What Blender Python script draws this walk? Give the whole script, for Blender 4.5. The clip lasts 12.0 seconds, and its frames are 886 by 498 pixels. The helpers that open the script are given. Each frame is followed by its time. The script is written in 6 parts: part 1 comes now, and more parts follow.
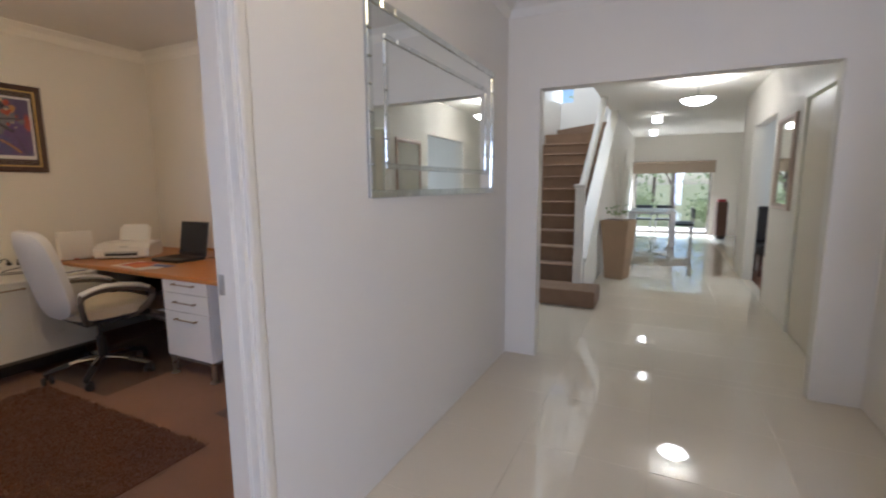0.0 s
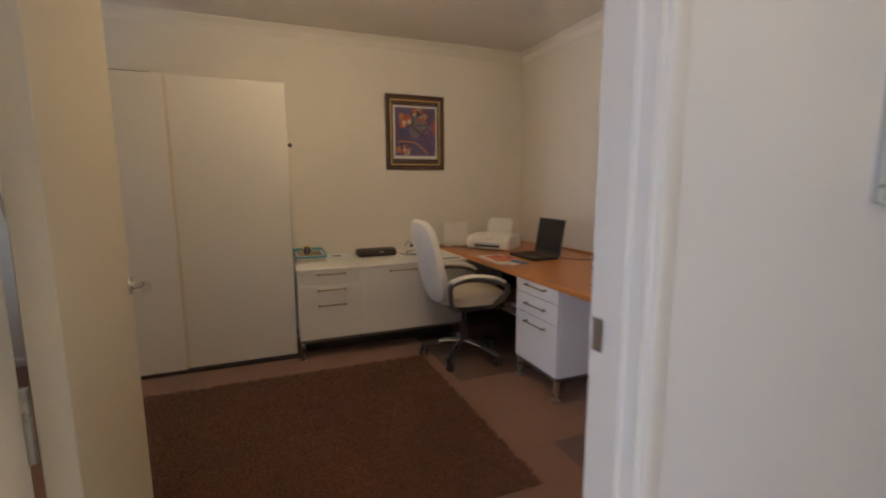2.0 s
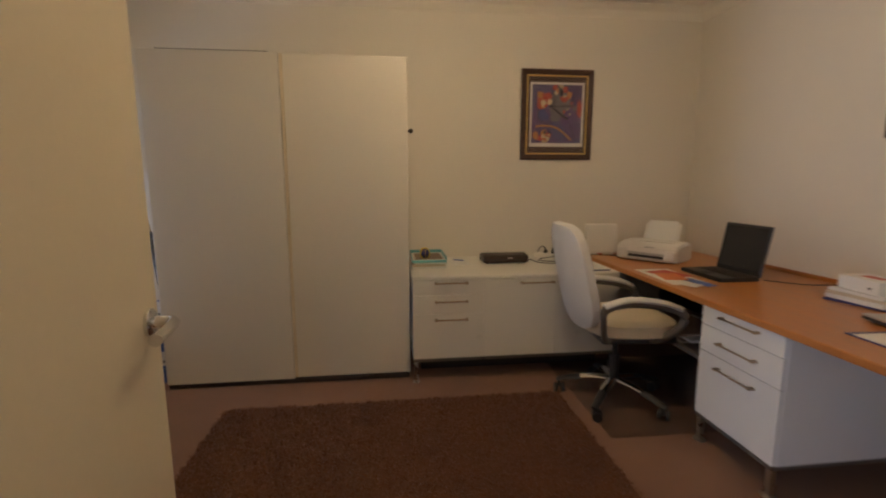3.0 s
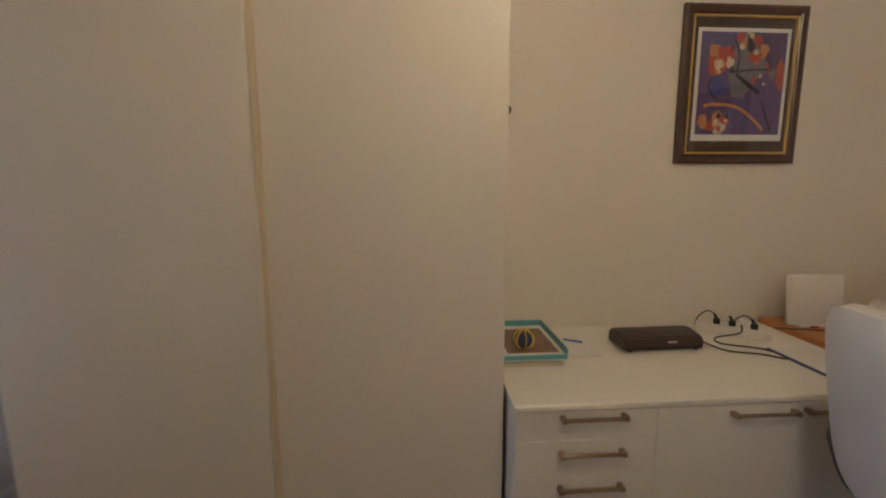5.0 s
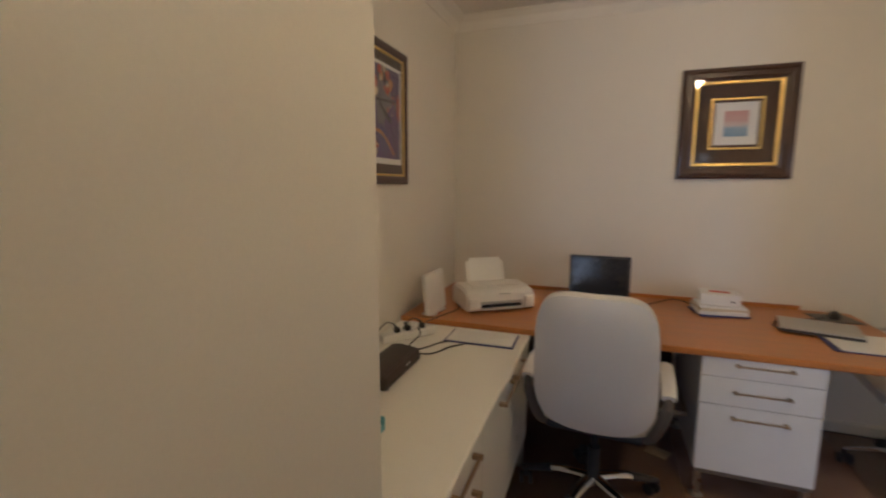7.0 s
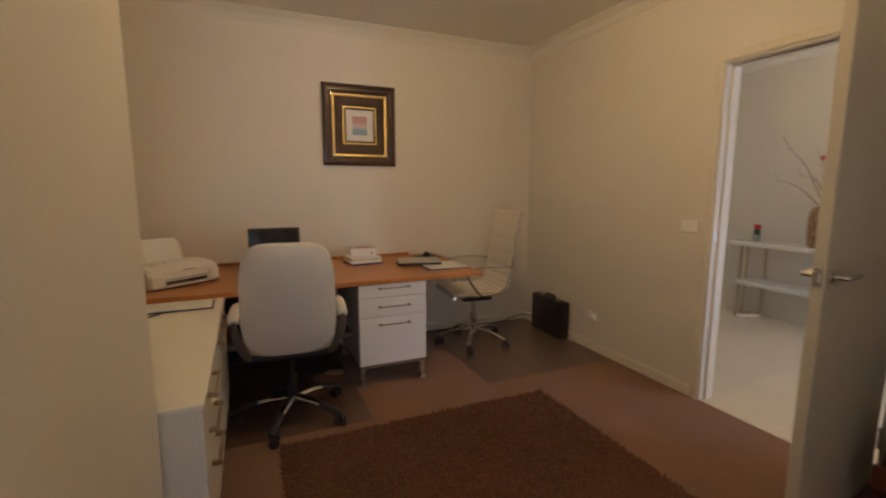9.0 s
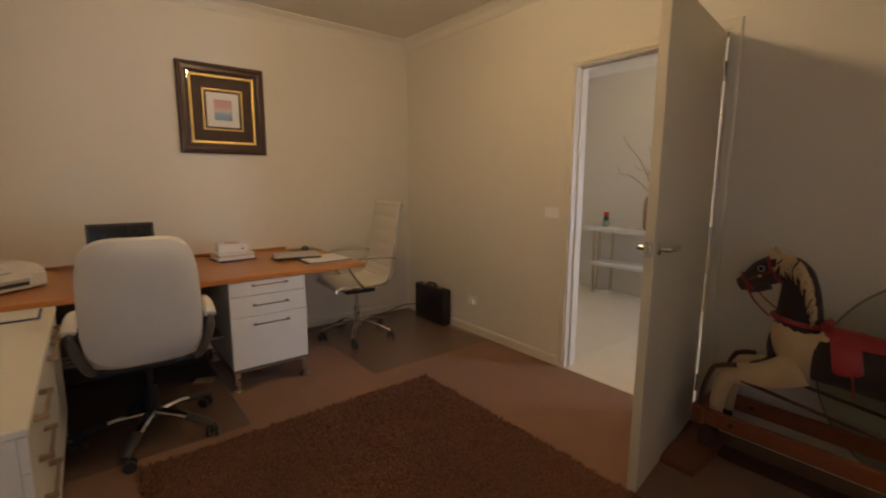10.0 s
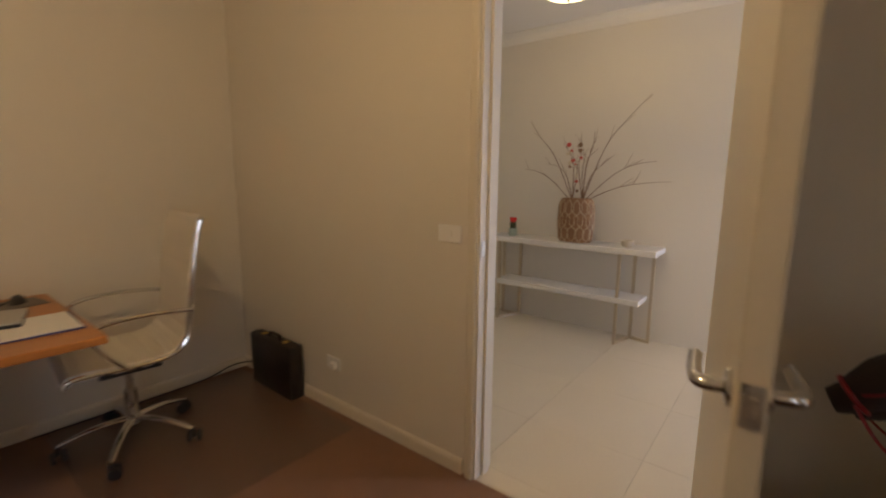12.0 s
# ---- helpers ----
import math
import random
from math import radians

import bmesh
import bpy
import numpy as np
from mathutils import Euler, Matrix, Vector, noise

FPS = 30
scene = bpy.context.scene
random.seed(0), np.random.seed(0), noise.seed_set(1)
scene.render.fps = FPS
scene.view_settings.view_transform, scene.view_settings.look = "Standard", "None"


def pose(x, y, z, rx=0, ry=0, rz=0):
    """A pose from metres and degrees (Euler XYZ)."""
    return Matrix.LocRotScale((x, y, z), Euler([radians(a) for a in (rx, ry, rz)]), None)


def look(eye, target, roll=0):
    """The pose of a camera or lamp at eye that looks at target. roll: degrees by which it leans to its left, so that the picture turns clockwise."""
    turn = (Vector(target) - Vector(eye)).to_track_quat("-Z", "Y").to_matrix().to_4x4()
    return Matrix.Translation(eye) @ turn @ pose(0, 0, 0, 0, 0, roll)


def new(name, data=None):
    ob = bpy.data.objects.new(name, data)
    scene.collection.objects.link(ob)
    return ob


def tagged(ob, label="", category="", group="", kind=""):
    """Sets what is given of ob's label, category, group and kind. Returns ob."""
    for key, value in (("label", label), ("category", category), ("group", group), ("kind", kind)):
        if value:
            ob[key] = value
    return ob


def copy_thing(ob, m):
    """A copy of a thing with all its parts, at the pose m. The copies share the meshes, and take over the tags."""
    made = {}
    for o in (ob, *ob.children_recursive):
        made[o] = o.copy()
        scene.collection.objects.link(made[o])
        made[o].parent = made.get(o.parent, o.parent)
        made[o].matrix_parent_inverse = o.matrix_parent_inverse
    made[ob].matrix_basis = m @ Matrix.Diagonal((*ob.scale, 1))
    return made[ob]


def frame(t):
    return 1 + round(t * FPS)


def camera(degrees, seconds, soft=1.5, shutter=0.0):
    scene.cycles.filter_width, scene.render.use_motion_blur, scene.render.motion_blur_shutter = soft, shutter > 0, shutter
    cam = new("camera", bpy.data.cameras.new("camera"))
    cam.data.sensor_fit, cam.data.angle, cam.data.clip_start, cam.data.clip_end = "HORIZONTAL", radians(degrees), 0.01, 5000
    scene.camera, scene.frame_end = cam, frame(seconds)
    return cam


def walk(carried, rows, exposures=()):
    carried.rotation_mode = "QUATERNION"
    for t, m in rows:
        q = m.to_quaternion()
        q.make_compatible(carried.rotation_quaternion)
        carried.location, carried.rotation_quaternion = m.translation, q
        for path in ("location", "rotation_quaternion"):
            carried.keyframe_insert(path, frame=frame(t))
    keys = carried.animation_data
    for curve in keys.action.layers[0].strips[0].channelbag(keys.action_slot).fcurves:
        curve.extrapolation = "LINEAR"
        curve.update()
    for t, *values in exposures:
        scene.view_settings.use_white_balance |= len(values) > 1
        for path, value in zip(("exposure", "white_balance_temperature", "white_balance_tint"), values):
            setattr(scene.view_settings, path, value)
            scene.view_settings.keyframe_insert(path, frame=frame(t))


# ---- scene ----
cam = camera(89.5, 12.0, soft=2.0, shutter=0.4)
PATH = [
    (0, (0.175, -0.02, 1.336), (-0.696, 1.758, 1.056), -0.4),
    (0.5, (0.085, 0.127, 1.326), (-1.076, 1.732, 1.054), -0.4),
    (1, (0.051, 0.226, 1.332), (-1.459, 1.511, 1.068), -0.4),
    (1.5, (-0.107, 0.301, 1.321), (-1.844, 1.255, 1.053), -0.3),
    (2, (-0.359, 0.3, 1.329), (-2.198, 1.033, 1.043), -0.3),
    (2.5, (-0.651, 0.299, 1.336), (-2.561, 0.812, 1.033), 0.1),
    (3, (-1.003, 0.372, 1.301), (-2.967, 0.599, 1.003), -0.1),
    (3.3, (-1.223, 0.375, 1.314), (-3.194, 0.491, 0.997), 0.2),
    (3.5, (-1.363, 0.368, 1.296), (-3.339, 0.392, 0.993), -0.0),
    (3.7, (-1.516, 0.333, 1.302), (-3.493, 0.275, 1.002), 0.0),
    (5.3, (-2.688, 0.136, 1.421), (-4.637, 0.462, 1.116), -0.3),
    (5.5, (-2.81, 0.093, 1.442), (-4.719, 0.608, 1.142), -0.3),
    (6, (-3.087, -0.099, 1.521), (-4.732, 0.987, 1.183), -0.2),
    (6.5, (-3.27, -0.185, 1.502), (-4.488, 1.367, 1.171), 0.0),
    (7, (-3.423, -0.35, 1.463), (-4.099, 1.511, 1.183), 0.2),
    (7.5, (-3.486, -0.525, 1.425), (-3.66, 1.45, 1.163), 0.1),
    (7.7, (-3.501, -0.599, 1.417), (-3.526, 1.384, 1.152), 0.0),
    (9.5, (-3.617, -0.962, 1.326), (-2.579, 0.722, 1.037), 0.2),
    (10, (-3.591, -0.946, 1.314), (-2.361, 0.602, 1.013), 0.2),
    (10.5, (-3.491, -0.893, 1.306), (-2.171, 0.575, 0.988), 0.3),
    (11, (-3.257, -0.728, 1.32), (-1.898, 0.704, 0.997), 0.2),
    (11.5, (-2.966, -0.446, 1.336), (-1.559, 0.938, 1.012), 0.3),
    (12, (-2.551, -0.111, 1.339), (-0.997, 1.106, 1.016), 0.5),
]
EXPOSURES = [(0.0, 0.24, 5350, 10), (0.8, 0.26, 5150, 9), (1.5, 0.22, 5050, 8), (2.5, 0.0, 6000, 8), (3.7, 0.12, 5600, 7), (5.5, 0.12, 5350, 6), (7.5, 0.0, 5650, 7), (9.5, -0.05, 6600, 9), (11.3, -0.06, 6600, 9), (12.0, -0.17, 6900, 10)]
walk(cam, [(t, look(eye, target, roll)) for t, eye, target, roll in PATH], EXPOSURES)

# ---------------------------------------------------------------- light
WX, NY, SY, EX, HX = -4.49, 2.842, -1.60, -1.035, -0.915   # office west, north, south, east faces; hall face
CEIL, HE = 2.625, 1.31                                      # ceiling height, east face of the foyer

world = bpy.data.worlds.new("sky")
scene.world = world
world.use_nodes = True
wn = world.node_tree.nodes
sky = wn.new("ShaderNodeTexSky")
sky.sky_type, sky.sun_disc = "NISHITA", False
sky.sun_elevation, sky.sun_rotation = radians(48), radians(68)
world.node_tree.links.new(sky.outputs[0], wn["Background"].inputs[0])
wn["Background"].inputs[1].default_value = 0.15
sun = new("sun", bpy.data.lights.new("sun", "SUN"))
sun.data.energy, sun.data.angle, sun.data.color = 5.0, radians(0.5), (1, 0.95, 0.88)
sun.matrix_world = Vector((-0.62, -0.25, -0.74)).to_track_quat("-Z", "Y").to_matrix().to_4x4()


def lamp(name, kind, m, energy, color, size=0.2, size_y=None):
    d = bpy.data.lights.new(name, kind)
    d.energy, d.color = energy, color
    if kind == "AREA":
        d.shape, d.size, d.size_y = "RECTANGLE", size, size_y or size
    else:
        d.shadow_soft_size = size
    ob = new(name, d)
    ob.matrix_world = m
    return ob


lamp("window_sky", "AREA", pose(-3.87, SY - 0.20, 1.17, -90, 0, 180), 13, (0.82, 0.84, 1.0), 0.5, 1.5)
lamp("window_sky", "AREA", pose(-2.26, SY - 0.20, 1.17, -90, 0, 180), 2, (0.82, 0.84, 1.0), 0.5, 1.5)
lamp("entry_sky", "AREA", pose(0.98, SY - 0.12, 1.05, -90, 0, 180), 37, (0.72, 0.76, 1.0), 0.44, 1.9)
lamp("garden_sky", "AREA", look((0.4, 15.0, 3.2), (0.4, 11.0, 0)), 900, (0.90, 0.95, 1.0), 3.0, 1.2)
# added fill below the closed stairwell ceiling, no skylight there; brightens stairs and corridor
lamp("stairwell_fill", "AREA", pose(-1.25, 7.2, 5.1), 55, (0.9, 0.95, 1.0), 0.8, 2.5)
for bx_, by_, bw_, bc_ in ((-2.63, 0.80, 24.5, (1.0, 0.69, 0.36)), (-0.02, 1.0, 11, (1.0, 0.70, 0.32)), (0.50, 6.6, 9, (1.0, 0.90, 0.76))):
    lamp("bowl_bulb", "POINT", pose(bx_, by_, CEIL - (0.10 if bx_ < -1 else 0.17)), bw_, bc_, 0.05)
# added unseen fill lamp before the solid side room wall; no window here
lamp("side_room_fill", "AREA", pose(3.55, 7.1, 1.4, 0, 90, 0), 18, (0.85, 0.93, 1.0), 1.2, 1.2)

# ---------------------------------------------------------------- materials


def material(name, base, rough=0.5, metal=0.0, vary=0.08, scale=6.0, fine=120.0, bump=0.05, spec=0.5, coat=0.0, stretch=(1, 1, 1), fuzz=0.0):
    """Procedural surface: broad and fine variation of colour, roughness and relief."""
    m = bpy.data.materials.new(name)
    m.use_nodes = True
    t = m.node_tree
    n, lk, b = t.nodes, t.links, t.nodes["Principled BSDF"]
    co = n.new("ShaderNodeTexCoord")
    mp = n.new("ShaderNodeMapping")
    mp.inputs["Scale"].default_value = stretch
    lk.new(co.outputs["Object"], mp.inputs[0])
    broad, grain = n.new("ShaderNodeTexNoise"), n.new("ShaderNodeTexNoise")
    broad.inputs["Scale"].default_value, broad.inputs["Detail"].default_value = scale, 4
    grain.inputs["Scale"].default_value, grain.inputs["Detail"].default_value = fine, 3
    for k in (broad, grain):
        lk.new(mp.outputs[0], k.inputs["Vector"])
    add = n.new("ShaderNodeMath")
    add.operation = "ADD"
    lk.new(broad.outputs["Fac"], add.inputs[0])
    lk.new(grain.outputs["Fac"], add.inputs[1])
    info = n.new("ShaderNodeObjectInfo")
    add2 = n.new("ShaderNodeMath")
    add2.operation = "MULTIPLY_ADD"
    lk.new(info.outputs["Random"], add2.inputs[0])
    add2.inputs[1].default_value = 0.25
    lk.new(add.outputs[0], add2.inputs[2])
    ramp = n.new("ShaderNodeMapRange")
    ramp.inputs["From Min"].default_value, ramp.inputs["From Max"].default_value = 0.6, 1.65
    ramp.inputs["To Min"].default_value, ramp.inputs["To Max"].default_value = 1 - vary, 1 + vary
    lk.new(add2.outputs[0], ramp.inputs[0])
    mul = n.new("ShaderNodeVectorMath")
    mul.operation = "SCALE"
    mul.inputs[0].default_value = base
    lk.new(ramp.outputs[0], mul.inputs["Scale"])
    lk.new(mul.outputs[0], b.inputs["Base Color"])
    rr = n.new("ShaderNodeMapRange")
    rr.inputs["To Min"].default_value, rr.inputs["To Max"].default_value = max(rough * 0.8, 0.01), min(rough * 1.2, 1)
    lk.new(broad.outputs["Fac"], rr.inputs[0])
    lk.new(rr.outputs[0], b.inputs["Roughness"])
    b.inputs["Metallic"].default_value = metal
    b.inputs["Specular IOR Level"].default_value = spec
    b.inputs["Coat Weight"].default_value = coat
    b.inputs["Coat Roughness"].default_value = 0.08
    if fuzz:
        b.inputs["Sheen Weight"].default_value = fuzz
    if bump:
        bp = n.new("ShaderNodeBump")
        bp.inputs["Strength"].default_value, bp.inputs["Distance"].default_value = bump, 0.01
        lk.new(add.outputs[0], bp.inputs["Height"])
        lk.new(bp.outputs[0], b.inputs["Normal"])
    return m


def glow(name, color, strength):
    m = bpy.data.materials.new(name)
    m.use_nodes = True
    b = m.node_tree.nodes["Principled BSDF"]
    b.inputs["Base Color"].default_value = (0.85, 0.85, 0.82, 1)
    b.inputs["Emission Color"].default_value = (*color, 1)
    b.inputs["Emission Strength"].default_value = strength
    return m


def pane_glass(name, tint=(1, 1, 1), rough=0.0, face=0.045):
    m = bpy.data.materials.new(name)
    m.use_nodes = True
    t = m.node_tree
    n, lk = t.nodes, t.links
    tr, gl, mx, fr = n.new("ShaderNodeBsdfTransparent"), n.new("ShaderNodeBsdfGlossy"), n.new("ShaderNodeMixShader"), n.new("ShaderNodeLayerWeight")
    fr.inputs["Blend"].default_value = 0.5
    pw, sc = n.new("ShaderNodeMath"), n.new("ShaderNodeMath")
    pw.operation, sc.operation = "POWER", "MULTIPLY_ADD"
    pw.inputs[1].default_value, sc.inputs[1].default_value, sc.inputs[2].default_value = 5.0, 0.9, face
    tr.inputs[0].default_value = (*tint, 1)
    gl.inputs["Roughness"].default_value = rough
    lk.new(fr.outputs["Facing"], pw.inputs[0])
    lk.new(pw.outputs[0], sc.inputs[0])
    lk.new(sc.outputs[0], mx.inputs[0])
    lk.new(tr.outputs[0], mx.inputs[1])
    lk.new(gl.outputs[0], mx.inputs[2])
    lk.new(mx.outputs[0], n["Material Output"].inputs[0])
    return m


PAINT = material("cream_wall_paint", (0.76, 0.715, 0.635), 0.55, vary=0.025, scale=1.3, fine=260, bump=0.025)
CEILING = material("ceiling_paint", (0.79, 0.755, 0.68), 0.7, vary=0.02, scale=1.5, fine=220, bump=0.02)
TRIM = material("white_gloss_trim", (0.765, 0.715, 0.615), 0.42, vary=0.02, scale=3, fine=90, bump=0.01)
DOORP = material("door_paint", (0.66, 0.585, 0.45), 0.36, vary=0.025, scale=2, fine=90, bump=0.02)
CARPET = material("tan_loop_carpet", (0.245, 0.125, 0.070), 0.95, vary=0.22, scale=5, fine=330, bump=0.7, spec=0.1, fuzz=0.2)
STAIRC = material("brown_stair_carpet", (0.255, 0.160, 0.095), 0.95, vary=0.18, scale=8, fine=300, bump=0.5, spec=0.1, fuzz=0.2)
TILE = material("cream_polished_tile", (0.70, 0.625, 0.495), 0.022, vary=0.03, scale=2.5, fine=60, bump=0.0, spec=0.55)
GROUT = material("tile_grout", (0.52, 0.455, 0.35), 0.8, vary=0.1, bump=0.1)
WHITE = material("white_laminate", (0.80, 0.77, 0.70), 0.30, vary=0.02, scale=3, fine=140, bump=0.01)
SOCKETW = material("white_switch_plastic", (0.88, 0.87, 0.85), 0.3, vary=0.01, scale=8, fine=200, bump=0.0)
WHITED = material("white_gloss_drawer", (0.80, 0.79, 0.77), 0.22, vary=0.02, scale=3, fine=140, bump=0.01)
WARDP = material("ivory_wardrobe_panel", (0.70, 0.655, 0.575), 0.42, vary=0.03, scale=1.2, fine=150, bump=0.015)
BEECH = material("orange_beech_desk", (0.47, 0.185, 0.046), 0.34, vary=0.22, scale=3.0, fine=46, bump=0.03, stretch=(0.5, 7, 7), coat=0.12)
STEEL = material("brushed_steel", (0.56, 0.54, 0.50), 0.28, 1.0, vary=0.06, scale=20, fine=300, bump=0.02)
BASEM = material("dull_steel", (0.20, 0.17, 0.14), 0.55, 0.6, vary=0.06, scale=10, fine=200, bump=0.0)
PULLM = material("bronzed_steel", (0.40, 0.30, 0.20), 0.36, 1.0, vary=0.06, scale=20, fine=300, bump=0.02)
CHAMP = material("champagne_steel", (0.62, 0.53, 0.40), 0.38, 1.0, vary=0.05, scale=12, fine=200, bump=0.0)
CHROME = material("chrome", (0.72, 0.72, 0.72), 0.10, 1.0, vary=0.04, scale=12, fine=200, bump=0.0)
BLACK = material("black_plastic", (0.022, 0.021, 0.022), 0.45, vary=0.15, scale=9, fine=240, bump=0.04)
# near black: small dark parts, and the sheets that paint shade into recesses
DARK = material("dark_parts_and_shade", (0.035, 0.026, 0.022), 0.6, vary=0.12, bump=0.05)
LAMIN = material("dark_brown_plastic", (0.040, 0.025, 0.019), 0.4, vary=0.15, scale=9, fine=240, bump=0.03)
RIBW = material("cream_white_mesh_leather", (0.74, 0.69, 0.60), 0.45, vary=0.05, scale=5, fine=180, bump=0.08)
LEATHERW = material("white_leather", (0.74, 0.72, 0.70), 0.42, vary=0.04, scale=5, fine=180, bump=0.10)
LEATHERC = material("cream_leather", (0.62, 0.54, 0.40), 0.45, vary=0.06, scale=5, fine=180, bump=0.10)
LEATHERB = material("black_leather", (0.020, 0.015, 0.014), 0.38, vary=0.25, scale=7, fine=160, bump=0.20)
GREYARM = material("grey_arm_plastic", (0.12, 0.10, 0.085), 0.45, vary=0.08, bump=0.03)
FRAMEW = material("dark_walnut_frame", (0.060, 0.026, 0.015), 0.30, vary=0.3, scale=6, fine=80, bump=0.06, coat=0.4)
GOLD = material("gold_leaf", (0.78, 0.55, 0.18), 0.42, 1.0, vary=0.15, scale=20, fine=120, bump=0.08)
MATB = material("brown_mount_board", (0.072, 0.043, 0.030), 0.85, vary=0.06, scale=12, fine=300, bump=0.05)
PAPER = material("white_paper", (0.80, 0.79, 0.76), 0.75, vary=0.03, scale=9, fine=260, bump=0.03)
TEAL = material("teal_plastic", (0.13, 0.38, 0.42), 0.35, vary=0.08, bump=0.02)
NAVY = material("navy_cover", (0.035, 0.040, 0.16), 0.45, vary=0.12, bump=0.04)
ORANGEP = material("orange_print", (0.70, 0.20, 0.05), 0.5, vary=0.35, scale=14, bump=0.0)
REDP = material("red_print", (0.52, 0.06, 0.04), 0.5, vary=0.3, scale=14, bump=0.0)
BLUEP = material("blue_print", (0.05, 0.12, 0.42), 0.5, vary=0.3, scale=14, bump=0.0)
YELLOW = material("yellow_rubber", (0.72, 0.52, 0.04), 0.5, vary=0.1, bump=0.05)
REDL = material("red_leather", (0.34, 0.022, 0.028), 0.40, vary=0.16, scale=10, fine=150, bump=0.12)
FURW = material("cream_horse_hair", (0.66, 0.47, 0.25), 0.85, vary=0.22, scale=10, fine=210, bump=0.4, fuzz=0.4)
FURB = material("dark_horse_hair", (0.035, 0.018, 0.013), 0.75, vary=0.35, scale=10, fine=210, bump=0.4, fuzz=0.15)
WOODR = material("red_stained_wood", (0.23, 0.070, 0.028), 0.42, vary=0.25, scale=4, fine=60, bump=0.06, stretch=(7, 0.7, 7))
WOODD = material("dark_stained_wood", (0.085, 0.035, 0.020), 0.45, vary=0.25, scale=4, fine=60, bump=0.06, stretch=(7, 0.7, 7))
SILVER = material("silver_lid", (0.50, 0.49, 0.47), 0.36, 0.5, vary=0.04, scale=5, fine=200, bump=0.01)
SCREEN = material("dark_screen", (0.012, 0.013, 0.018), 0.16, vary=0.1, bump=0.0)
PRINTW = material("printer_plastic", (0.76, 0.73, 0.68), 0.38, vary=0.02, scale=6, fine=200, bump=0.03)
CERAM = material("brown_patterned_vase", (0.27, 0.145, 0.072), 0.5, vary=0.2, scale=18, fine=90, bump=0.12)
CERAML = material("pale_vase_lattice", (0.52, 0.42, 0.29), 0.55, vary=0.12, scale=18, fine=90, bump=0.1)
TWIG = material("dry_twig", (0.22, 0.125, 0.070), 0.8, vary=0.3, scale=18, fine=200, bump=0.3)
LEAF = material("leaf_green", (0.09, 0.14, 0.05), 0.55, vary=0.45, scale=3, fine=30, bump=0.1)
LEAF2 = material("leaf_pale", (0.15, 0.19, 0.09), 0.55, vary=0.4, scale=3, fine=30, bump=0.1)
for leaf_ in (LEAF, LEAF2):
    # thin leaves let light through
    ln_ = leaf_.node_tree.nodes
    thin, both = ln_.new("ShaderNodeBsdfTranslucent"), ln_.new("ShaderNodeMixShader")
    thin.inputs[0].default_value = (0.46, 0.52, 0.30, 1)
    both.inputs[0].default_value = 0.65
    leaf_.node_tree.links.new(ln_["Principled BSDF"].outputs[0], both.inputs[1])
    leaf_.node_tree.links.new(thin.outputs[0], both.inputs[2])
    leaf_.node_tree.links.new(both.outputs[0], ln_["Material Output"].inputs[0])
BARK = material("bark", (0.14, 0.10, 0.07), 0.9, vary=0.3, scale=10, fine=60, bump=0.5)
POTTAN = material("tan_planter", (0.34, 0.225, 0.125), 0.6, vary=0.12, scale=4, fine=90, bump=0.08)
MIRROR = material("silvered_mirror", (0.86, 0.88, 0.86), 0.012, 1.0, vary=0.01, scale=2, fine=20, bump=0.0)
BEVEL = material("bevelled_mirror_strip", (0.70, 0.73, 0.71), 0.12, 1.0, vary=0.06, scale=8, fine=60, bump=0.05)
CLEAR = pane_glass("clear_glass")
ARTGL = pane_glass("picture_glass", face=0.035)
MATGL = pane_glass("clear_vinyl_mat", (0.925, 0.925, 0.93), 0.40, 0.045)
GREENGL = pane_glass("green_edge_glass", (0.90, 0.93, 0.90), 0.02)
SLATM = material("white_shutter_slat", (0.80, 0.80, 0.78), 0.35, vary=0.02, bump=0.01)
PAVING = material("pale_paving", (0.52, 0.46, 0.40), 0.9, vary=0.25, scale=2, fine=30, bump=0.4)
GRASSG = material("garden_ground", (0.27, 0.27, 0.13), 0.95, vary=0.4, scale=0.8, fine=20, bump=0.5)
TIMBER = material("veranda_timber", (0.15, 0.095, 0.065), 0.7, vary=0.2, scale=3, fine=60, bump=0.15, stretch=(7, 7, 0.6))
FLOORW = material("red_brown_timber_floor", (0.24, 0.105, 0.050), 0.3, vary=0.25, scale=3, fine=50, bump=0.03, stretch=(7, 0.5, 7))
DOME = glow("lit_opal_glass", (1.0, 0.70, 0.38), 230.0)
DOMEF = glow("lit_foyer_glass", (1.0, 0.74, 0.40), 5.0)
DOMEH = glow("lit_hall_glass", (1.0, 0.92, 0.80), 20.0)
DOWN = glow("lit_downlight", (1.0, 0.92, 0.80), 10.0)
BLIND = material("taupe_blind", (0.36, 0.28, 0.20), 0.8, vary=0.08, scale=5, fine=200, bump=0.1)

# ---------------------------------------------------------------- mesh tools
OFF = {}


def thing(name, at=(0, 0, 0), label="", category="", group="", kind="", turn=None):
    """An Empty at a thing's base. With turn (degrees about z) its parts are built about their own origin."""
    e = new(name)
    e.empty_display_size = 0.05
    e.location = at
    if turn is not None:
        e.rotation_euler = (0, 0, radians(turn))
        OFF[e] = Vector((0, 0, 0))
    else:
        OFF[e] = Vector(at)
    return tagged(e, label, category, group, kind)


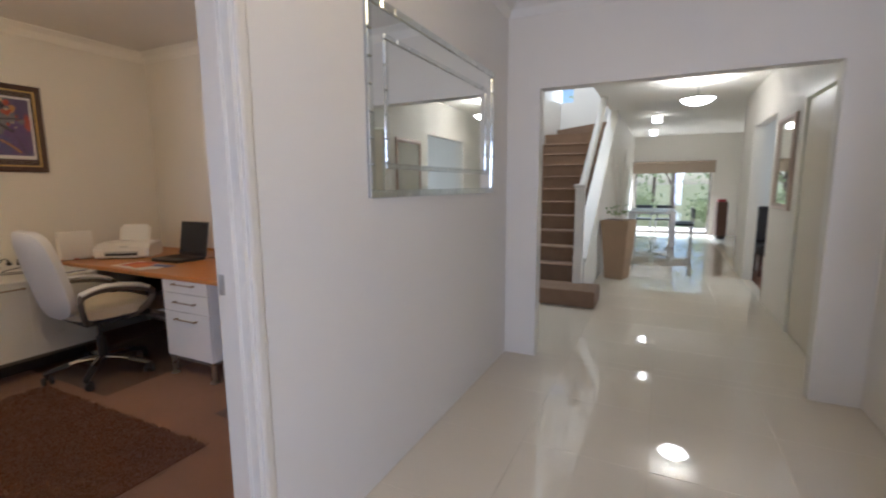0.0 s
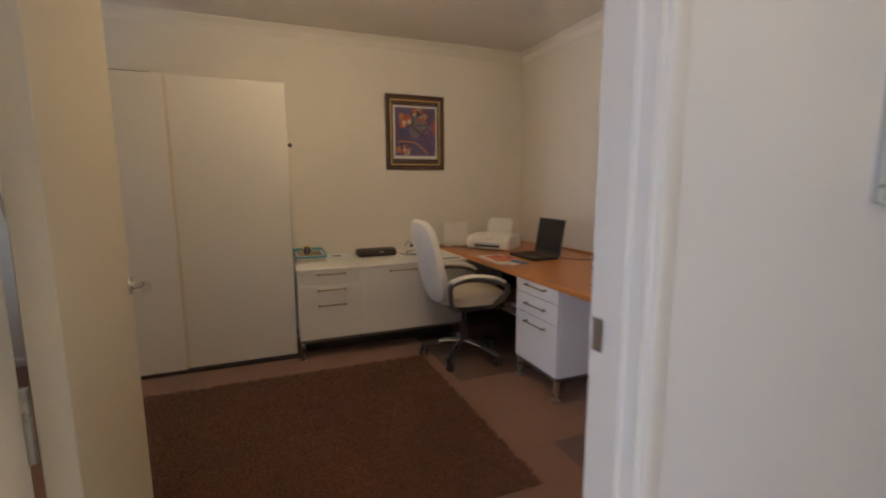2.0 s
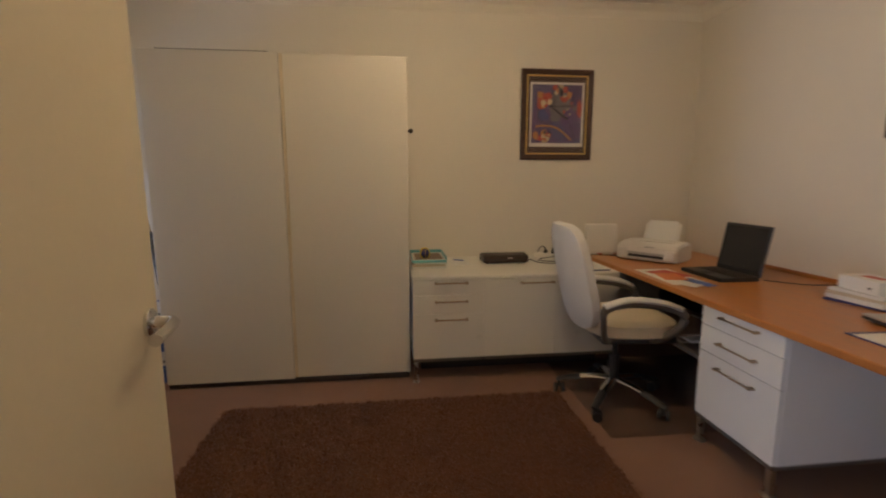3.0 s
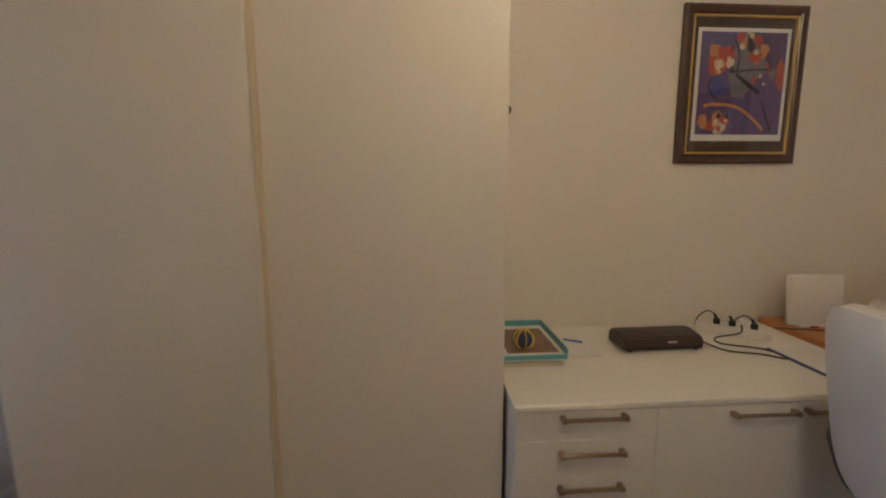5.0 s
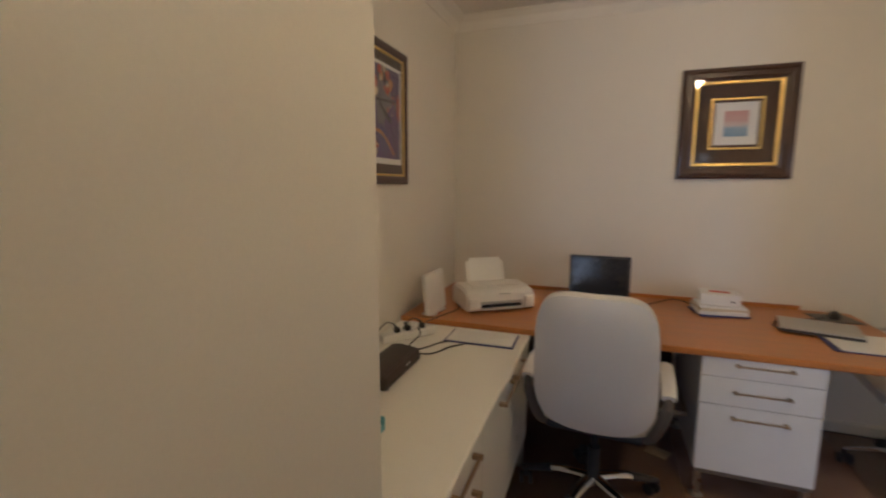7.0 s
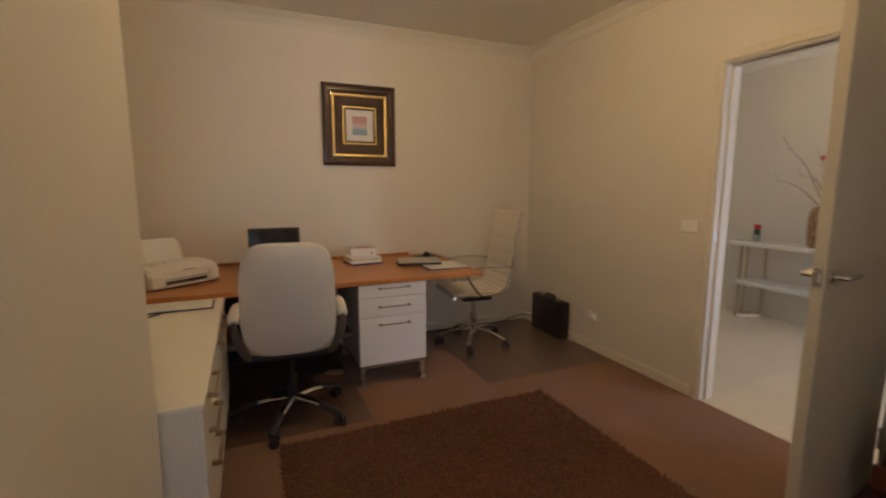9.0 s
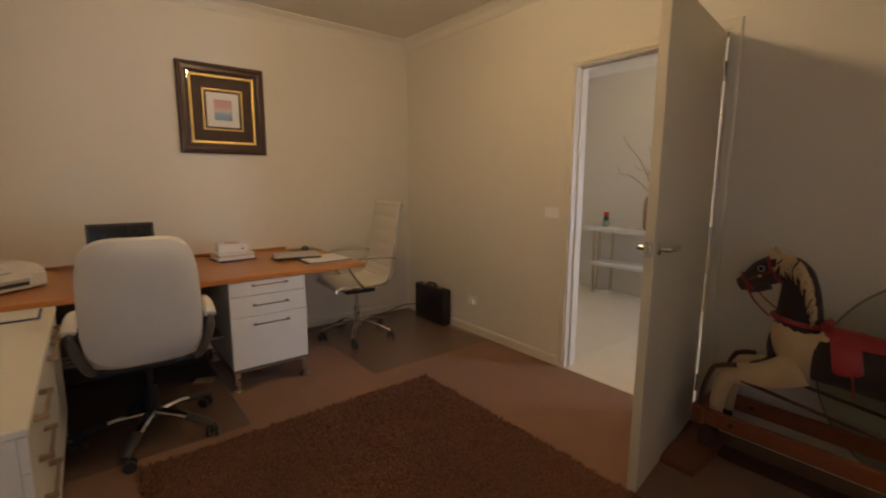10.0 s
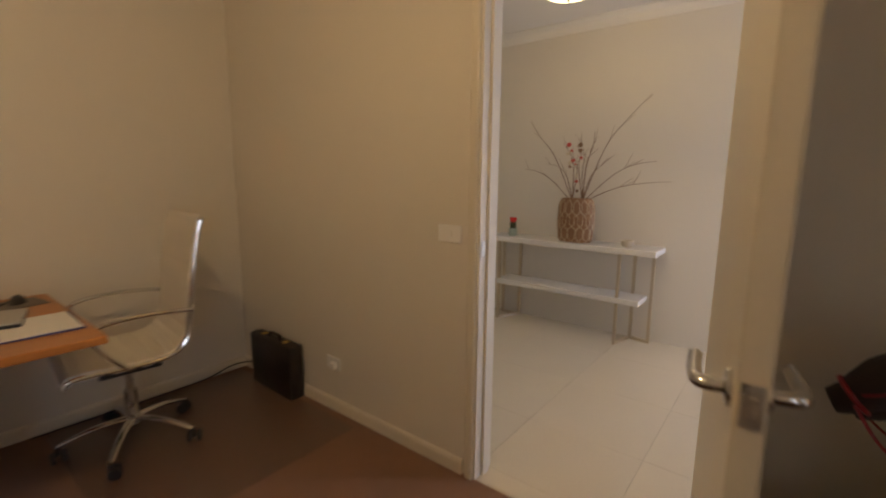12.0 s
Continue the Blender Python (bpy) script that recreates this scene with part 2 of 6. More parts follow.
def part(name, bm, mat, parent=None, label="", smooth=False):
    me = bpy.data.meshes.new(name)
    if parent is not None:
        o = OFF[parent]
        if o.length > 0:
            bmesh.ops.translate(bm, vec=-o, verts=bm.verts)
    if smooth:
        for f in bm.faces:
            f.smooth = True
    bm.to_mesh(me)
    bm.free()
    me.materials.append(mat)
    ob = new(name, me)
    if parent is not None:
        ob.parent = parent
        OFF[ob] = OFF[parent]
    if label:
        ob["label"] = label
    if smooth:
        me.set_sharp_from_angle(angle=radians(40))
    return ob


def solid(name, bm, mat, label, category, kind="structure", smooth=False, group=""):
    ob = part(name, bm, mat, None, "", smooth)
    OFF[ob] = Vector((0, 0, 0))
    return tagged(ob, label, category, group, kind)


def bx(bm, x0, y0, z0, x1, y1, z1, bev=0.0, seg=1, m=None):
    r = bmesh.ops.create_cube(bm, size=1.0)
    vs = r["verts"]
    for v in vs:
        v.co = Vector((x0 + (v.co.x + 0.5) * (x1 - x0), y0 + (v.co.y + 0.5) * (y1 - y0), z0 + (v.co.z + 0.5) * (z1 - z0)))
    if bev:
        es = list({e for v in vs for e in v.link_edges})
        g = bmesh.ops.bevel(bm, geom=es, offset=bev, segments=seg, affect="EDGES", profile=0.5)
        vs = list({v for f in g["faces"] for v in f.verts} | {v for v in vs if v.is_valid})
    if m is not None:
        bmesh.ops.transform(bm, matrix=m, verts=vs)
    return bm


def box(*a, **k):
    return bx(bmesh.new(), *a, **k)


def rod(bm, p, q, r, seg=10, r2=None):
    p, q = Vector(p), Vector(q)
    d = q - p
    rot = d.to_track_quat("Z", "Y").to_matrix().to_4x4()
    bmesh.ops.create_cone(bm, cap_ends=True, segments=seg, radius1=r, radius2=r if r2 is None else r2, depth=d.length,
                          matrix=Matrix.Translation((p + q) / 2) @ rot)
    return bm


def smooth_path(pts, n=6):
    pts = [Vector(p) for p in pts]
    out = []
    for i in range(len(pts) - 1):
        a, b, c, d = pts[max(i - 1, 0)], pts[i], pts[i + 1], pts[min(i + 2, len(pts) - 1)]
        for k in range(n):
            t = k / n
            out.append(0.5 * ((2 * b) + (c - a) * t + (2 * a - 5 * b + 4 * c - d) * t * t + (3 * b - a - 3 * c + d) * t ** 3))
    return out + [pts[-1]]


def tube(bm, pts, r, seg=8, flat=1.0, up=(0, 0, 1), ends=None):
    """A round (or flattened) tube along points; r may be a list of radii."""
    pts = [Vector(p) for p in pts]
    rr = list(r) if isinstance(r, (list, tuple)) else [r] * len(pts)
    rings = []
    for i, p in enumerate(pts):
        d = (pts[min(i + 1, len(pts) - 1)] - pts[max(i - 1, 0)]).normalized()
        s = d.cross(Vector(up))
        s = d.cross(Vector((1, 0, 0))) if s.length < 1e-3 else s
        s.normalize()
        u = s.cross(d)
        rings.append([bm.verts.new(p + rr[i] * (math.cos(a) * s + flat * math.sin(a) * u)) for a in (2 * math.pi * k / seg for k in range(seg))])
    for a, b in zip(rings, rings[1:]):
        for k in range(seg):
            bm.faces.new((a[k], a[(k + 1) % seg], b[(k + 1) % seg], b[k]))
    bm.faces.new(rings[0][::-1])
    bm.faces.new(rings[-1])
    return bm


def lathe(bm, prof, at=(0, 0, 0), seg=24, square=0.0):
    """Turns (radius, height) pairs about z."""
    rings = []
    for r, z in prof:
        ring = []
        for k in range(seg):
            a = 2 * math.pi * k / seg
            ring.append(bm.verts.new((at[0] + r * math.cos(a), at[1] + r * math.sin(a), at[2] + z)))
        rings.append(ring)
    for a, b in zip(rings, rings[1:]):
        for k in range(seg):
            bm.faces.new((a[k], a[(k + 1) % seg], b[(k + 1) % seg], b[k]))
    bm.faces.new(rings[0][::-1])
    bm.faces.new(rings[-1])
    return bm


def cushion(w, h, t, bow=0.0, n=14, taper=0.0, puff=0.35, e=3.2):
    """A padded slab in the xz plane, w wide, h high, t thick in y, with rounded outline; bow curves its sides forward (+y)."""
    bm = bmesh.new()
    front, back = {}, {}
    for i in range(n + 1):
        for j in range(n + 1):
            u, v = 2 * i / n - 1, 2 * j / n - 1
            k = (abs(u) ** e + abs(v) ** e) ** (1 / e)
            m = max(abs(u), abs(v))
            s = m / k if k > 1e-6 else 1
            x = u * s * w / 2 * (1 - taper * v)
            z = v * s * h / 2
            edge = max(0.0, 1 - m ** 6)
            th = t * (puff + (1 - puff) * edge) / 2
            y = bow * (u * s) ** 2
            front[i, j] = bm.verts.new((x, y + th, z))
            back[i, j] = bm.verts.new((x, y - th, z))
    for i in range(n):
        for j in range(n):
            bm.faces.new((front[i, j], front[i, j + 1], front[i + 1, j + 1], front[i + 1, j]))
            bm.faces.new((back[i, j], back[i + 1, j], back[i + 1, j + 1], back[i, j + 1]))
    rim = [(i, 0) for i in range(n)] + [(n, j) for j in range(n)] + [(n - i, n) for i in range(n)] + [(0, n - j) for j in range(n)]
    for a, b in zip(rim, rim[1:] + rim[:1]):
        bm.faces.new((front[a], front[b], back[b], back[a]))
    bmesh.ops.recalc_face_normals(bm, faces=bm.faces)
    return bm


def moved(bm, m):
    bmesh.ops.transform(bm, matrix=m, verts=bm.verts)
    return bm


def prism(outline, axis, a, b):
    """An outline of pairs pushed along an axis from a to b."""
    bm = bmesh.new()
    def at(p, c):
        return {"x": (c, p[0], p[1]), "y": (p[0], c, p[1]), "z": (p[0], p[1], c)}[axis]
    lo = [bm.verts.new(at(p, a)) for p in outline]
    hi = [bm.verts.new(at(p, b)) for p in outline]
    bm.faces.new(lo)
    bm.faces.new(hi[::-1])
    k = len(outline)
    for i in range(k):
        bm.faces.new((lo[i], hi[i], hi[(i + 1) % k], lo[(i + 1) % k]))
    bmesh.ops.recalc_face_normals(bm, faces=bm.faces)
    return bm


# ---------------------------------------------------------------- structure
T = 0.12
WIN = ((-4.21, -3.53), (-2.60, -1.92))          # openings in the south wall
WZ0, WZ1 = 0.30, 2.05
DY0, DY1, DZ = 0.005, 0.882, 2.045              # office doorway
AX0, AX1, AZ, AY = -0.67, 1.055, 2.03, 3.33     # wide opening at the end of the foyer

b = bmesh.new()
bx(b, WX - T, SY - T, -0.01, EX - 0.001, NY + T, 0.0)
solid("floor_office", b, CARPET, "tan brown loop-pile carpet across the study floor", "carpet")
b = bmesh.new()
bx(b, EX, SY - T, -0.04, 1.36, AY, -0.0022)
bx(b, -2.0, AY, -0.04, 1.36, 13.8, -0.0022)
hall_floor = solid("floor_hall", b, GROUT, "polished cream porcelain tile floor of the hall", "tile floor")
solid("wall_west", box(WX - T, SY - T, 0, WX, NY + T, 2.75), PAINT, "plain cream painted study wall behind the wardrobe", "wall")
solid("wall_north", box(WX, NY, 0, EX, NY + T, 2.75), PAINT, "plain cream painted study wall above the desk", "wall")
b = bmesh.new()
xs = (WX, WIN[0][0], WIN[0][1], WIN[1][0], WIN[1][1], EX)
for i in (0, 2, 4):
    bx(b, xs[i], SY - T, 0, xs[i + 1], SY, 2.75)
for a, c in WIN:
    bx(b, a, SY - T, 0, c, SY, WZ0)
    bx(b, a, SY - T, WZ1, c, SY, 2.75)
solid("wall_south", b, PAINT, "cream painted study wall with shuttered windows", "wall")
b = bmesh.new()
bx(b, EX, SY, 0, HX, DY0 - 0.02, 2.75)
bx(b, EX, DY1 + 0.02, 0, HX, AY, 2.75)
bx(b, EX, DY0 - 0.02, DZ + 0.02, HX, DY1 + 0.02, 2.75)
solid("wall_between", b, PAINT, "cream painted wall between study and hall with a doorway", "wall")
b = bmesh.new()
bx(b, EX, AY, 0, AX0, AY + T, 2.75)
bx(b, AX1, AY, 0, 1.43, AY + T, 2.75)
bx(b, AX0, AY, AZ, AX1, AY + T, 2.75)
solid("wall_arch", b, PAINT, "cream painted wall with a wide square opening", "wall")
solid("wall_foyer_east", box(HE, SY, 0, HE + T, AY, 2.75), PAINT, "plain cream wall behind the console table", "wall")
b = bmesh.new()
bx(b, EX, SY - T, 0, 0.48, SY, 2.75)
bx(b, 1.25, SY - T, 0, HE + T, SY, 2.75)
bx(b, 0.48, SY - T, 2.1, 1.25, SY, 2.75)
solid("wall_entry", b, PAINT, "cream wall round the front entrance", "wall")
CE = 1.24
b = bmesh.new()
bx(b, CE, AY + T, 0, CE + T, 4.02, 2.75)
bx(b, CE, 4.86, 0, CE + T, 6.05, 2.75)
bx(b, CE, 4.02, 2.06, CE + T, 4.86, 2.75)
bx(b, CE, 6.05, 2.1, CE + T, 7.40, 2.75)
bx(b, CE, 7.40, 0, CE + T, 8.3, 2.75)
solid("wall_corridor_east", b, PAINT, "white corridor wall with a door and an opening", "wall")
b = bmesh.new()
bx(b, CE + T, 5.9, 0, 3.6, 5.99, 2.75)
bx(b, CE + T, 8.3, 0, 3.6, 8.4, 2.75)
bx(b, 3.6, 5.9, 0, 3.7, 8.4, 2.75)
solid("wall_side_room", b, PAINT, "plain white walls of a side room", "wall")
solid("floor_side_room", box(CE + T, 5.99, -0.03, 3.6, 8.3, 0.0), FLOORW, "red brown timber floor of the side room", "timber floor")
b = bmesh.new()
bx(b, 2.6, 8.4, 0, 2.7, 13.7, 2.75)
bx(b, 1.30, 13.7, 0, 2.7, 13.8, 2.75)
bx(b, -2.0, 13.7, 0, -0.55, 13.8, 2.75)
bx(b, -0.55, 13.7, 1.92, 1.30, 13.8, 2.75)
solid("wall_living", b, PAINT, "white walls of the far living room", "wall")
solid("floor_living", box(1.36, 8.4, -0.04, 2.6, 13.8, -0.004), TILE, "polished cream tile in the living room", "tile floor")
# stair side wall, its top following the flight
solid("wall_stair_side", prism([(5.42, 0), (13.7, 0), (13.7, 2.75), (8.85, 2.75), (5.42, 0.42)], "x", -0.74, -0.62), PAINT, "white wall closing the side of the stairs", "wall")
b = bmesh.new()
bx(b, -1.87, AY + T, 0, -1.75, 9.4, 5.2)
bx(b, -1.75, 9.3, 0, -0.62, 9.4, 2.93)
bx(b, -1.75, 9.3, 3.22, -0.62, 9.4, 5.2)
bx(b, -1.50, 9.3, 2.93, -0.62, 9.4, 3.22)
bx(b, -1.75, AY, 2.75, -0.62, AY + T, 5.2)
bx(b, -1.75, AY, 0, EX, AY + T, 2.75)
bx(b, -0.74, AY + T, 2.75, -0.62, 9.3, 5.2)
solid("wall_stairwell", b, PAINT, "white walls of the stairwell", "wall")
solid("ceiling_office", box(WX - T, SY - T, CEIL, EX + 0.06, NY + T, CEIL + 0.08), CEILING, "plain off-white plaster ceiling of the study", "ceiling")
solid("ceiling_foyer", box(EX + 0.06, SY - T, CEIL, HE + T, AY + 0.06, CEIL + 0.08), CEILING, "plain off-white plaster ceiling of the foyer", "ceiling")
solid("ceiling_corridor", box(-0.74, AY + 0.06, CEIL, 3.7, 13.8, CEIL + 0.08), CEILING, "plain white plaster ceiling of the corridor", "ceiling")
solid("ceiling_stairwell", box(-1.87, AY, 5.2, -0.62, 9.4, 5.28), CEILING, "white ceiling above the stairwell", "ceiling")

COVE = [(0, 0), (0, -0.085), (0.006, -0.085), (0.012, -0.07), (0.035, -0.035), (0.07, -0.012), (0.085, -0.006), (0.085, 0)]


def cornice(name, side, c, a, e):
    """A cove moulding under the ceiling along a wall: side names the wall it hugs."""
    s = {"w": 1, "e": -1, "s": 1, "n": -1}[side]
    out = [(c + s * u, CEIL + v) for u, v in COVE]
    solid(name, prism(out, "y" if side in "we" else "x", a, e), CEILING, "plaster cove cornice under the ceiling", "cornice")


cornice("cornice_west", "w", WX, SY, NY)
cornice("cornice_east", "e", EX, SY, NY)
cornice("cornice_north", "n", NY, WX, EX)
cornice("cornice_south", "s", SY, WX, EX)
cornice("cornice_foyer_west", "w", HX, SY, AY)
cornice("cornice_foyer_east", "e", HE, SY, AY)
cornice("cornice_foyer_north", "n", AY, HX, HE)
cornice("cornice_foyer_south", "s", SY, HX, HE)

SK = [(0, 0), (0.014, 0), (0.014, 0.055), (0.009, 0.068), (0.0, 0.07)]


def skirting(name, side, c, a, e):
    s = {"w": 1, "e": -1, "s": 1, "n": -1}[side]
    solid(name, prism([(c + s * u, v) for u, v in SK], "y" if side in "we" else "x", a, e), TRIM, "low cream painted timber skirting board", "baseboard")


skirting("baseboard_west", "w", WX, SY, NY)
skirting("baseboard_north", "n", NY, WX, EX)
skirting("baseboard_south", "s", SY, WX, EX)
skirting("baseboard_east", "e", EX, SY, DY0 - 0.07)
skirting("baseboard_east", "e", EX, DY1 + 0.07, NY)

# doorway lining and architraves
b = bmesh.new()
for y0, y1 in ((DY0 - 0.02, DY0), (DY1, DY1 + 0.02)):
    bx(b, EX - 0.004, y0, 0, HX + 0.004, y1, DZ + 0.02)
bx(b, EX - 0.004, DY0, DZ, HX + 0.004, DY1, DZ + 0.02)
for y0, y1 in ((DY0, DY0 + 0.012), (DY1 - 0.012, DY1)):
    bx(b, EX + 0.045, y0, 0, HX - 0.03, y1, DZ)
bx(b, EX + 0.045, DY0, DZ - 0.012, HX - 0.03, DY1, DZ)
solid("door_jamb", b, TRIM, "cream painted timber door lining with a stop", "door frame")
ARCH = [(0, 0), (0.045, 0), (0.045, 0.008), (0.036, 0.014), (0.010, 0.018), (0, 0.016)]
for nm, fx, s in (("trim_office", EX, -1), ("trim_hall", HX, 1)):
    b = bmesh.new()
    for yy, d in ((DY0 - 0.012, -1), (DY1 + 0.012, 1)):
        o = prism([(fx + s * v, yy + d * u) for u, v in ARCH], "z", 0, DZ + 0.012)
        me = bpy.data.meshes.new("t")
        o.to_mesh(me)
        b.from_mesh(me)
        o.free()
        bpy.data.meshes.remove(me)
    o = prism([(fx + s * v, DZ + 0.012 + u) for u, v in ARCH], "y", DY0 - 0.057, DY1 + 0.057)
    me = bpy.data.meshes.new("t")
    o.to_mesh(me)
    b.from_mesh(me)
    bpy.data.meshes.remove(me)
    o.free()
    solid(nm, b, TRIM, "cream painted moulded architrave round the doorway", "architrave")
strike = solid("strike_plate", box(EX + 0.006, DY1 - 0.003, 1.01, EX + 0.036, DY1 - 0.0005, 1.075), STEEL, "small steel strike plate set in the door jamb", "strike plate")
# front entrance: glazed leaf and sidelight
front = thing("front_door", (0.86, SY - 0.06, 0), "narrow glazed white entrance door", "door")
for x0, x1 in ((0.48, 1.25),):
    b = bmesh.new()
    bx(b, x0, SY - 0.08, 0, x0 + 0.08, SY - 0.04, 2.1)
    bx(b, x1 - 0.08, SY - 0.08, 0, x1, SY - 0.04, 2.1)
    bx(b, x0 + 0.08, SY - 0.08, 2.0, x1 - 0.08, SY - 0.04, 2.1)
    bx(b, x0 + 0.08, SY - 0.08, 0, x1 - 0.08, SY - 0.04, 0.14)
    part("frame", b, TRIM, front)
    g = part("pane", box(x0 + 0.08, SY - 0.064, 0.14, x1 - 0.08, SY - 0.058, 2.0), CLEAR, front)
    g.visible_shadow = False

# ---------------------------------------------------------------- office: built-in and large things
# door leaf, standing open a little past square
door = thing("door_1", (EX - 0.006, DY0 + 0.003, 0), "cream painted flush door standing open into the study", "door", kind="", turn=98.6)
leaf = part("leaf", box(0.006, 0.004, 0.012, 0.044, 0.850, 2.04, 0.0015), DOORP, door)
for z in (0.22, 1.03, 1.86):
    hinge = part("hinge", rod(bmesh.new(), (0.0, 0.0, z - 0.05), (0.0, 0.0, z + 0.05), 0.006, 10), STEEL, door, "steel butt hinge")
for s, x in ((1, 0.044), (-1, 0.006)):
    b = lathe(bmesh.new(), [(0.0, 0.0), (0.026, 0.0), (0.026, 0.006), (0.022, 0.009), (0.0, 0.009)], seg=24)
    moved(b, pose(x, 0.800, 1.05, 0, 90 * s, 0))
    hd = part("handle", b, CHROME, door, "satin chrome lever handle", smooth=True)
    b = bmesh.new()
    tube(b, smooth_path([(x, 0.800, 1.05), (x + s * 0.030, 0.800, 1.05), (x + s * 0.043, 0.790, 1.05), (x + s * 0.046, 0.750, 1.05), (x + s * 0.045, 0.690, 1.05)], 5), 0.0108, 12)
    part("lever", b, CHROME, hd, smooth=True)
part("latch_plate", box(0.012, 0.849, 1.020, 0.038, 0.8525, 1.080), STEEL, door, "brass-steel latch plate")
part("latch_bolt", box(0.019, 0.852, 1.035, 0.031, 0.860, 1.065, 0.002), STEEL, door)

# wardrobe
W0, W1, WF = -1.05, 0.483, -3.845
ward = thing("wardrobe", (-4.18, -0.28, 0), "tall ivory wardrobe with two closed sliding doors", "wardrobe")
b = bmesh.new()
bx(b, WX + 0.005, W0 + 0.012, 0.0, WF - 0.055, W0 + 0.03, 2.03)
bx(b, WX + 0.005, W1 - 0.03, 0.0, WF - 0.055, W1 - 0.006, 2.03)
bx(b, WX + 0.005, W0 + 0.03, 2.0, WF - 0.055, W1 - 0.03, 2.03)
bx(b, WX + 0.005, W0 + 0.03, 0.0, WF - 0.055, W1 - 0.03, 0.06)
bx(b, WX + 0.005, W0 + 0.03, 0.06, WX + 0.012, W1 - 0.03, 2.0)
part("body", b, WARDP, ward)
part("sliding_door", box(WF - 0.022, W0, 0.032, WF, -0.271, 2.052, 0.003), WARDP, ward)
part("sliding_door", box(WF - 0.048, -0.31, 0.032, WF - 0.026, W1, 2.052, 0.003), WARDP, ward)
part("edge_strip", box(WF - 0.0258, -0.2700, 0.034, WF - 0.018, -0.252, 2.05, 0.002), material("pale_wood_edge", (0.66, 0.56, 0.40), 0.5, vary=0.1, bump=0.02), ward, "pale timber finger-pull edge")
part("bottom_rail", box(WF - 0.05, W0 + 0.01, 0.004, WF - 0.004, W1 - 0.01, 0.028), DARK, ward, "dark bottom track")
part("top_rail", box(WF - 0.052, W0 + 0.1, 2.052, WF - 0.01, -0.33, 2.058), GREYARM, ward, "thin top track")
b = bmesh.new()
rod(b, (-4.02, W1 - 0.006, 1.63), (-4.02, W1 + 0.02, 1.63), 0.006)
bmesh.ops.create_uvsphere(b, u_segments=12, v_segments=8, radius=0.016, matrix=Matrix.Translation((-4.02, W1 + 0.026, 1.63)))
part("knob", b, DARK, ward, "small dark hanging knob", smooth=True)
part("cord", rod(bmesh.new(), (-4.02, W1 + 0.004, 1.62), (-4.02, W1 + 0.004, 1.38), 0.002, 6), DARK, ward)


def pull(parent, p, q, out, t=0.010, stand=0.030):
    """A square-section bow pull from p to q: two end blocks and a bar standing off along out."""
    p, q, o = Vector(p), Vector(q), Vector(out)
    d = (q - p).normalized()
    b = bmesh.new()

    def block(a, c, w, bev):
        lo = Vector((min(a[k], c[k]) for k in range(3)))
        hi = Vector((max(a[k], c[k]) for k in range(3)))
        for k in range(3):
            if hi[k] - lo[k] < 1e-6:
                lo[k], hi[k] = lo[k] - w / 2, hi[k] + w / 2
        bx(b, *lo, *hi, bev)

    for e, s in ((p, 1), (q, -1)):
        block(e - d * s * 0.008, e + d * s * 0.008 + o * (stand + 0.003), t * 1.5, 0.0015)
    block(p + d * 0.009 + o * (stand - t), q - d * 0.009 + o * stand, t, 0.0012)
    return part("handle", b, PULLM, parent, "square bronzed steel bow pull")


# low white storage run under the picture
CF, CB, CT = -3.76, 0.160, 0.685
du = thing("drawer_unit", (-4.12, 0.73, 0), "low white drawer cabinet on steel legs", "drawer cabinet", "storage run")
part("body", box(WX + 0.02, 0.497, CB, CF - 0.02, 0.955, CT, 0.002), WHITE, du)
for z0, z1, hz in ((0.585, 0.683, 0.665), (0.4615, 0.5832, 0.545), (CB + 0.002, 0.4597, 0.425)):
    d = part("drawer", box(CF - 0.0195, 0.499, z0, CF, 0.9562, z1, 0.0012), WHITE, du)
    OFF[d] = OFF[du]
    pull(d, (CF, 0.645, hz), (CF, 0.842, hz), (1, 0, 0))
cu = thing("cupboard_unit", (-4.12, 1.4, 0), "low white two-door cupboard on steel legs", "cupboard", "storage run")
part("body", box(WX + 0.02, 0.958, CB, CF - 0.02, 1.87, CT, 0.002), WHITE, cu)
for y0, y1, h0, h1 in ((0.9580, 1.4352, 1.205, 1.412), (1.4370, 1.868, 1.458, 1.66)):
    d = part("door", box(CF - 0.0195, y0, CB + 0.002, CF, y1, 0.683, 0.0012), WHITE, cu)
    pull(d, (CF, h0, 0.655), (CF, h1, 0.655), (1, 0, 0))
for th, ys in ((du, (0.515, 0.935)), (cu, (0.98, 1.85))):
    y0, y1 = ys
    part("base_rail", box(CF - 0.035, y0 - 0.015, CB - 0.022, CF - 0.008, y1 + 0.015, CB - 0.001), BASEM, th, "dull steel base rail")
    for y in ys[:1] if th is du else ys[1:]:
        for x in (CF - 0.022, WX + 0.08):
            b = bmesh.new()
            bx(b, x - 0.013, y - 0.013, 0.012, x + 0.013, y + 0.013, CB - 0.022)
            lathe(b, [(0.0, 0.0), (0.024, 0.0), (0.024, 0.006), (0.012, 0.012), (0.0, 0.012)], (x, y, 0), 16)
            part("leg", b, STEEL, th)
ct = solid("cabinet_top", box(WX + 0.004, 0.493, CT + 0.001, CF + 0.006, 1.874, 0.708, 0.004), WHITE, "continuous white worktop over the low cabinets", "worktop", kind="")
# no real plinth: a near-black board gives the shade below the cabinets
plinth = solid("plinth_board", box(WX + 0.03, 0.56, 0.0, CF - 0.22, 1.84, CB - 0.024), DARK, "dark board standing in for shade under the low cabinets", "plinth", kind="")

# desk
DF, DT = 1.876, 0.735
desk = thing("desk", (-3.2, 2.4, 0), "long orange beech desktop along the wall", "desk")
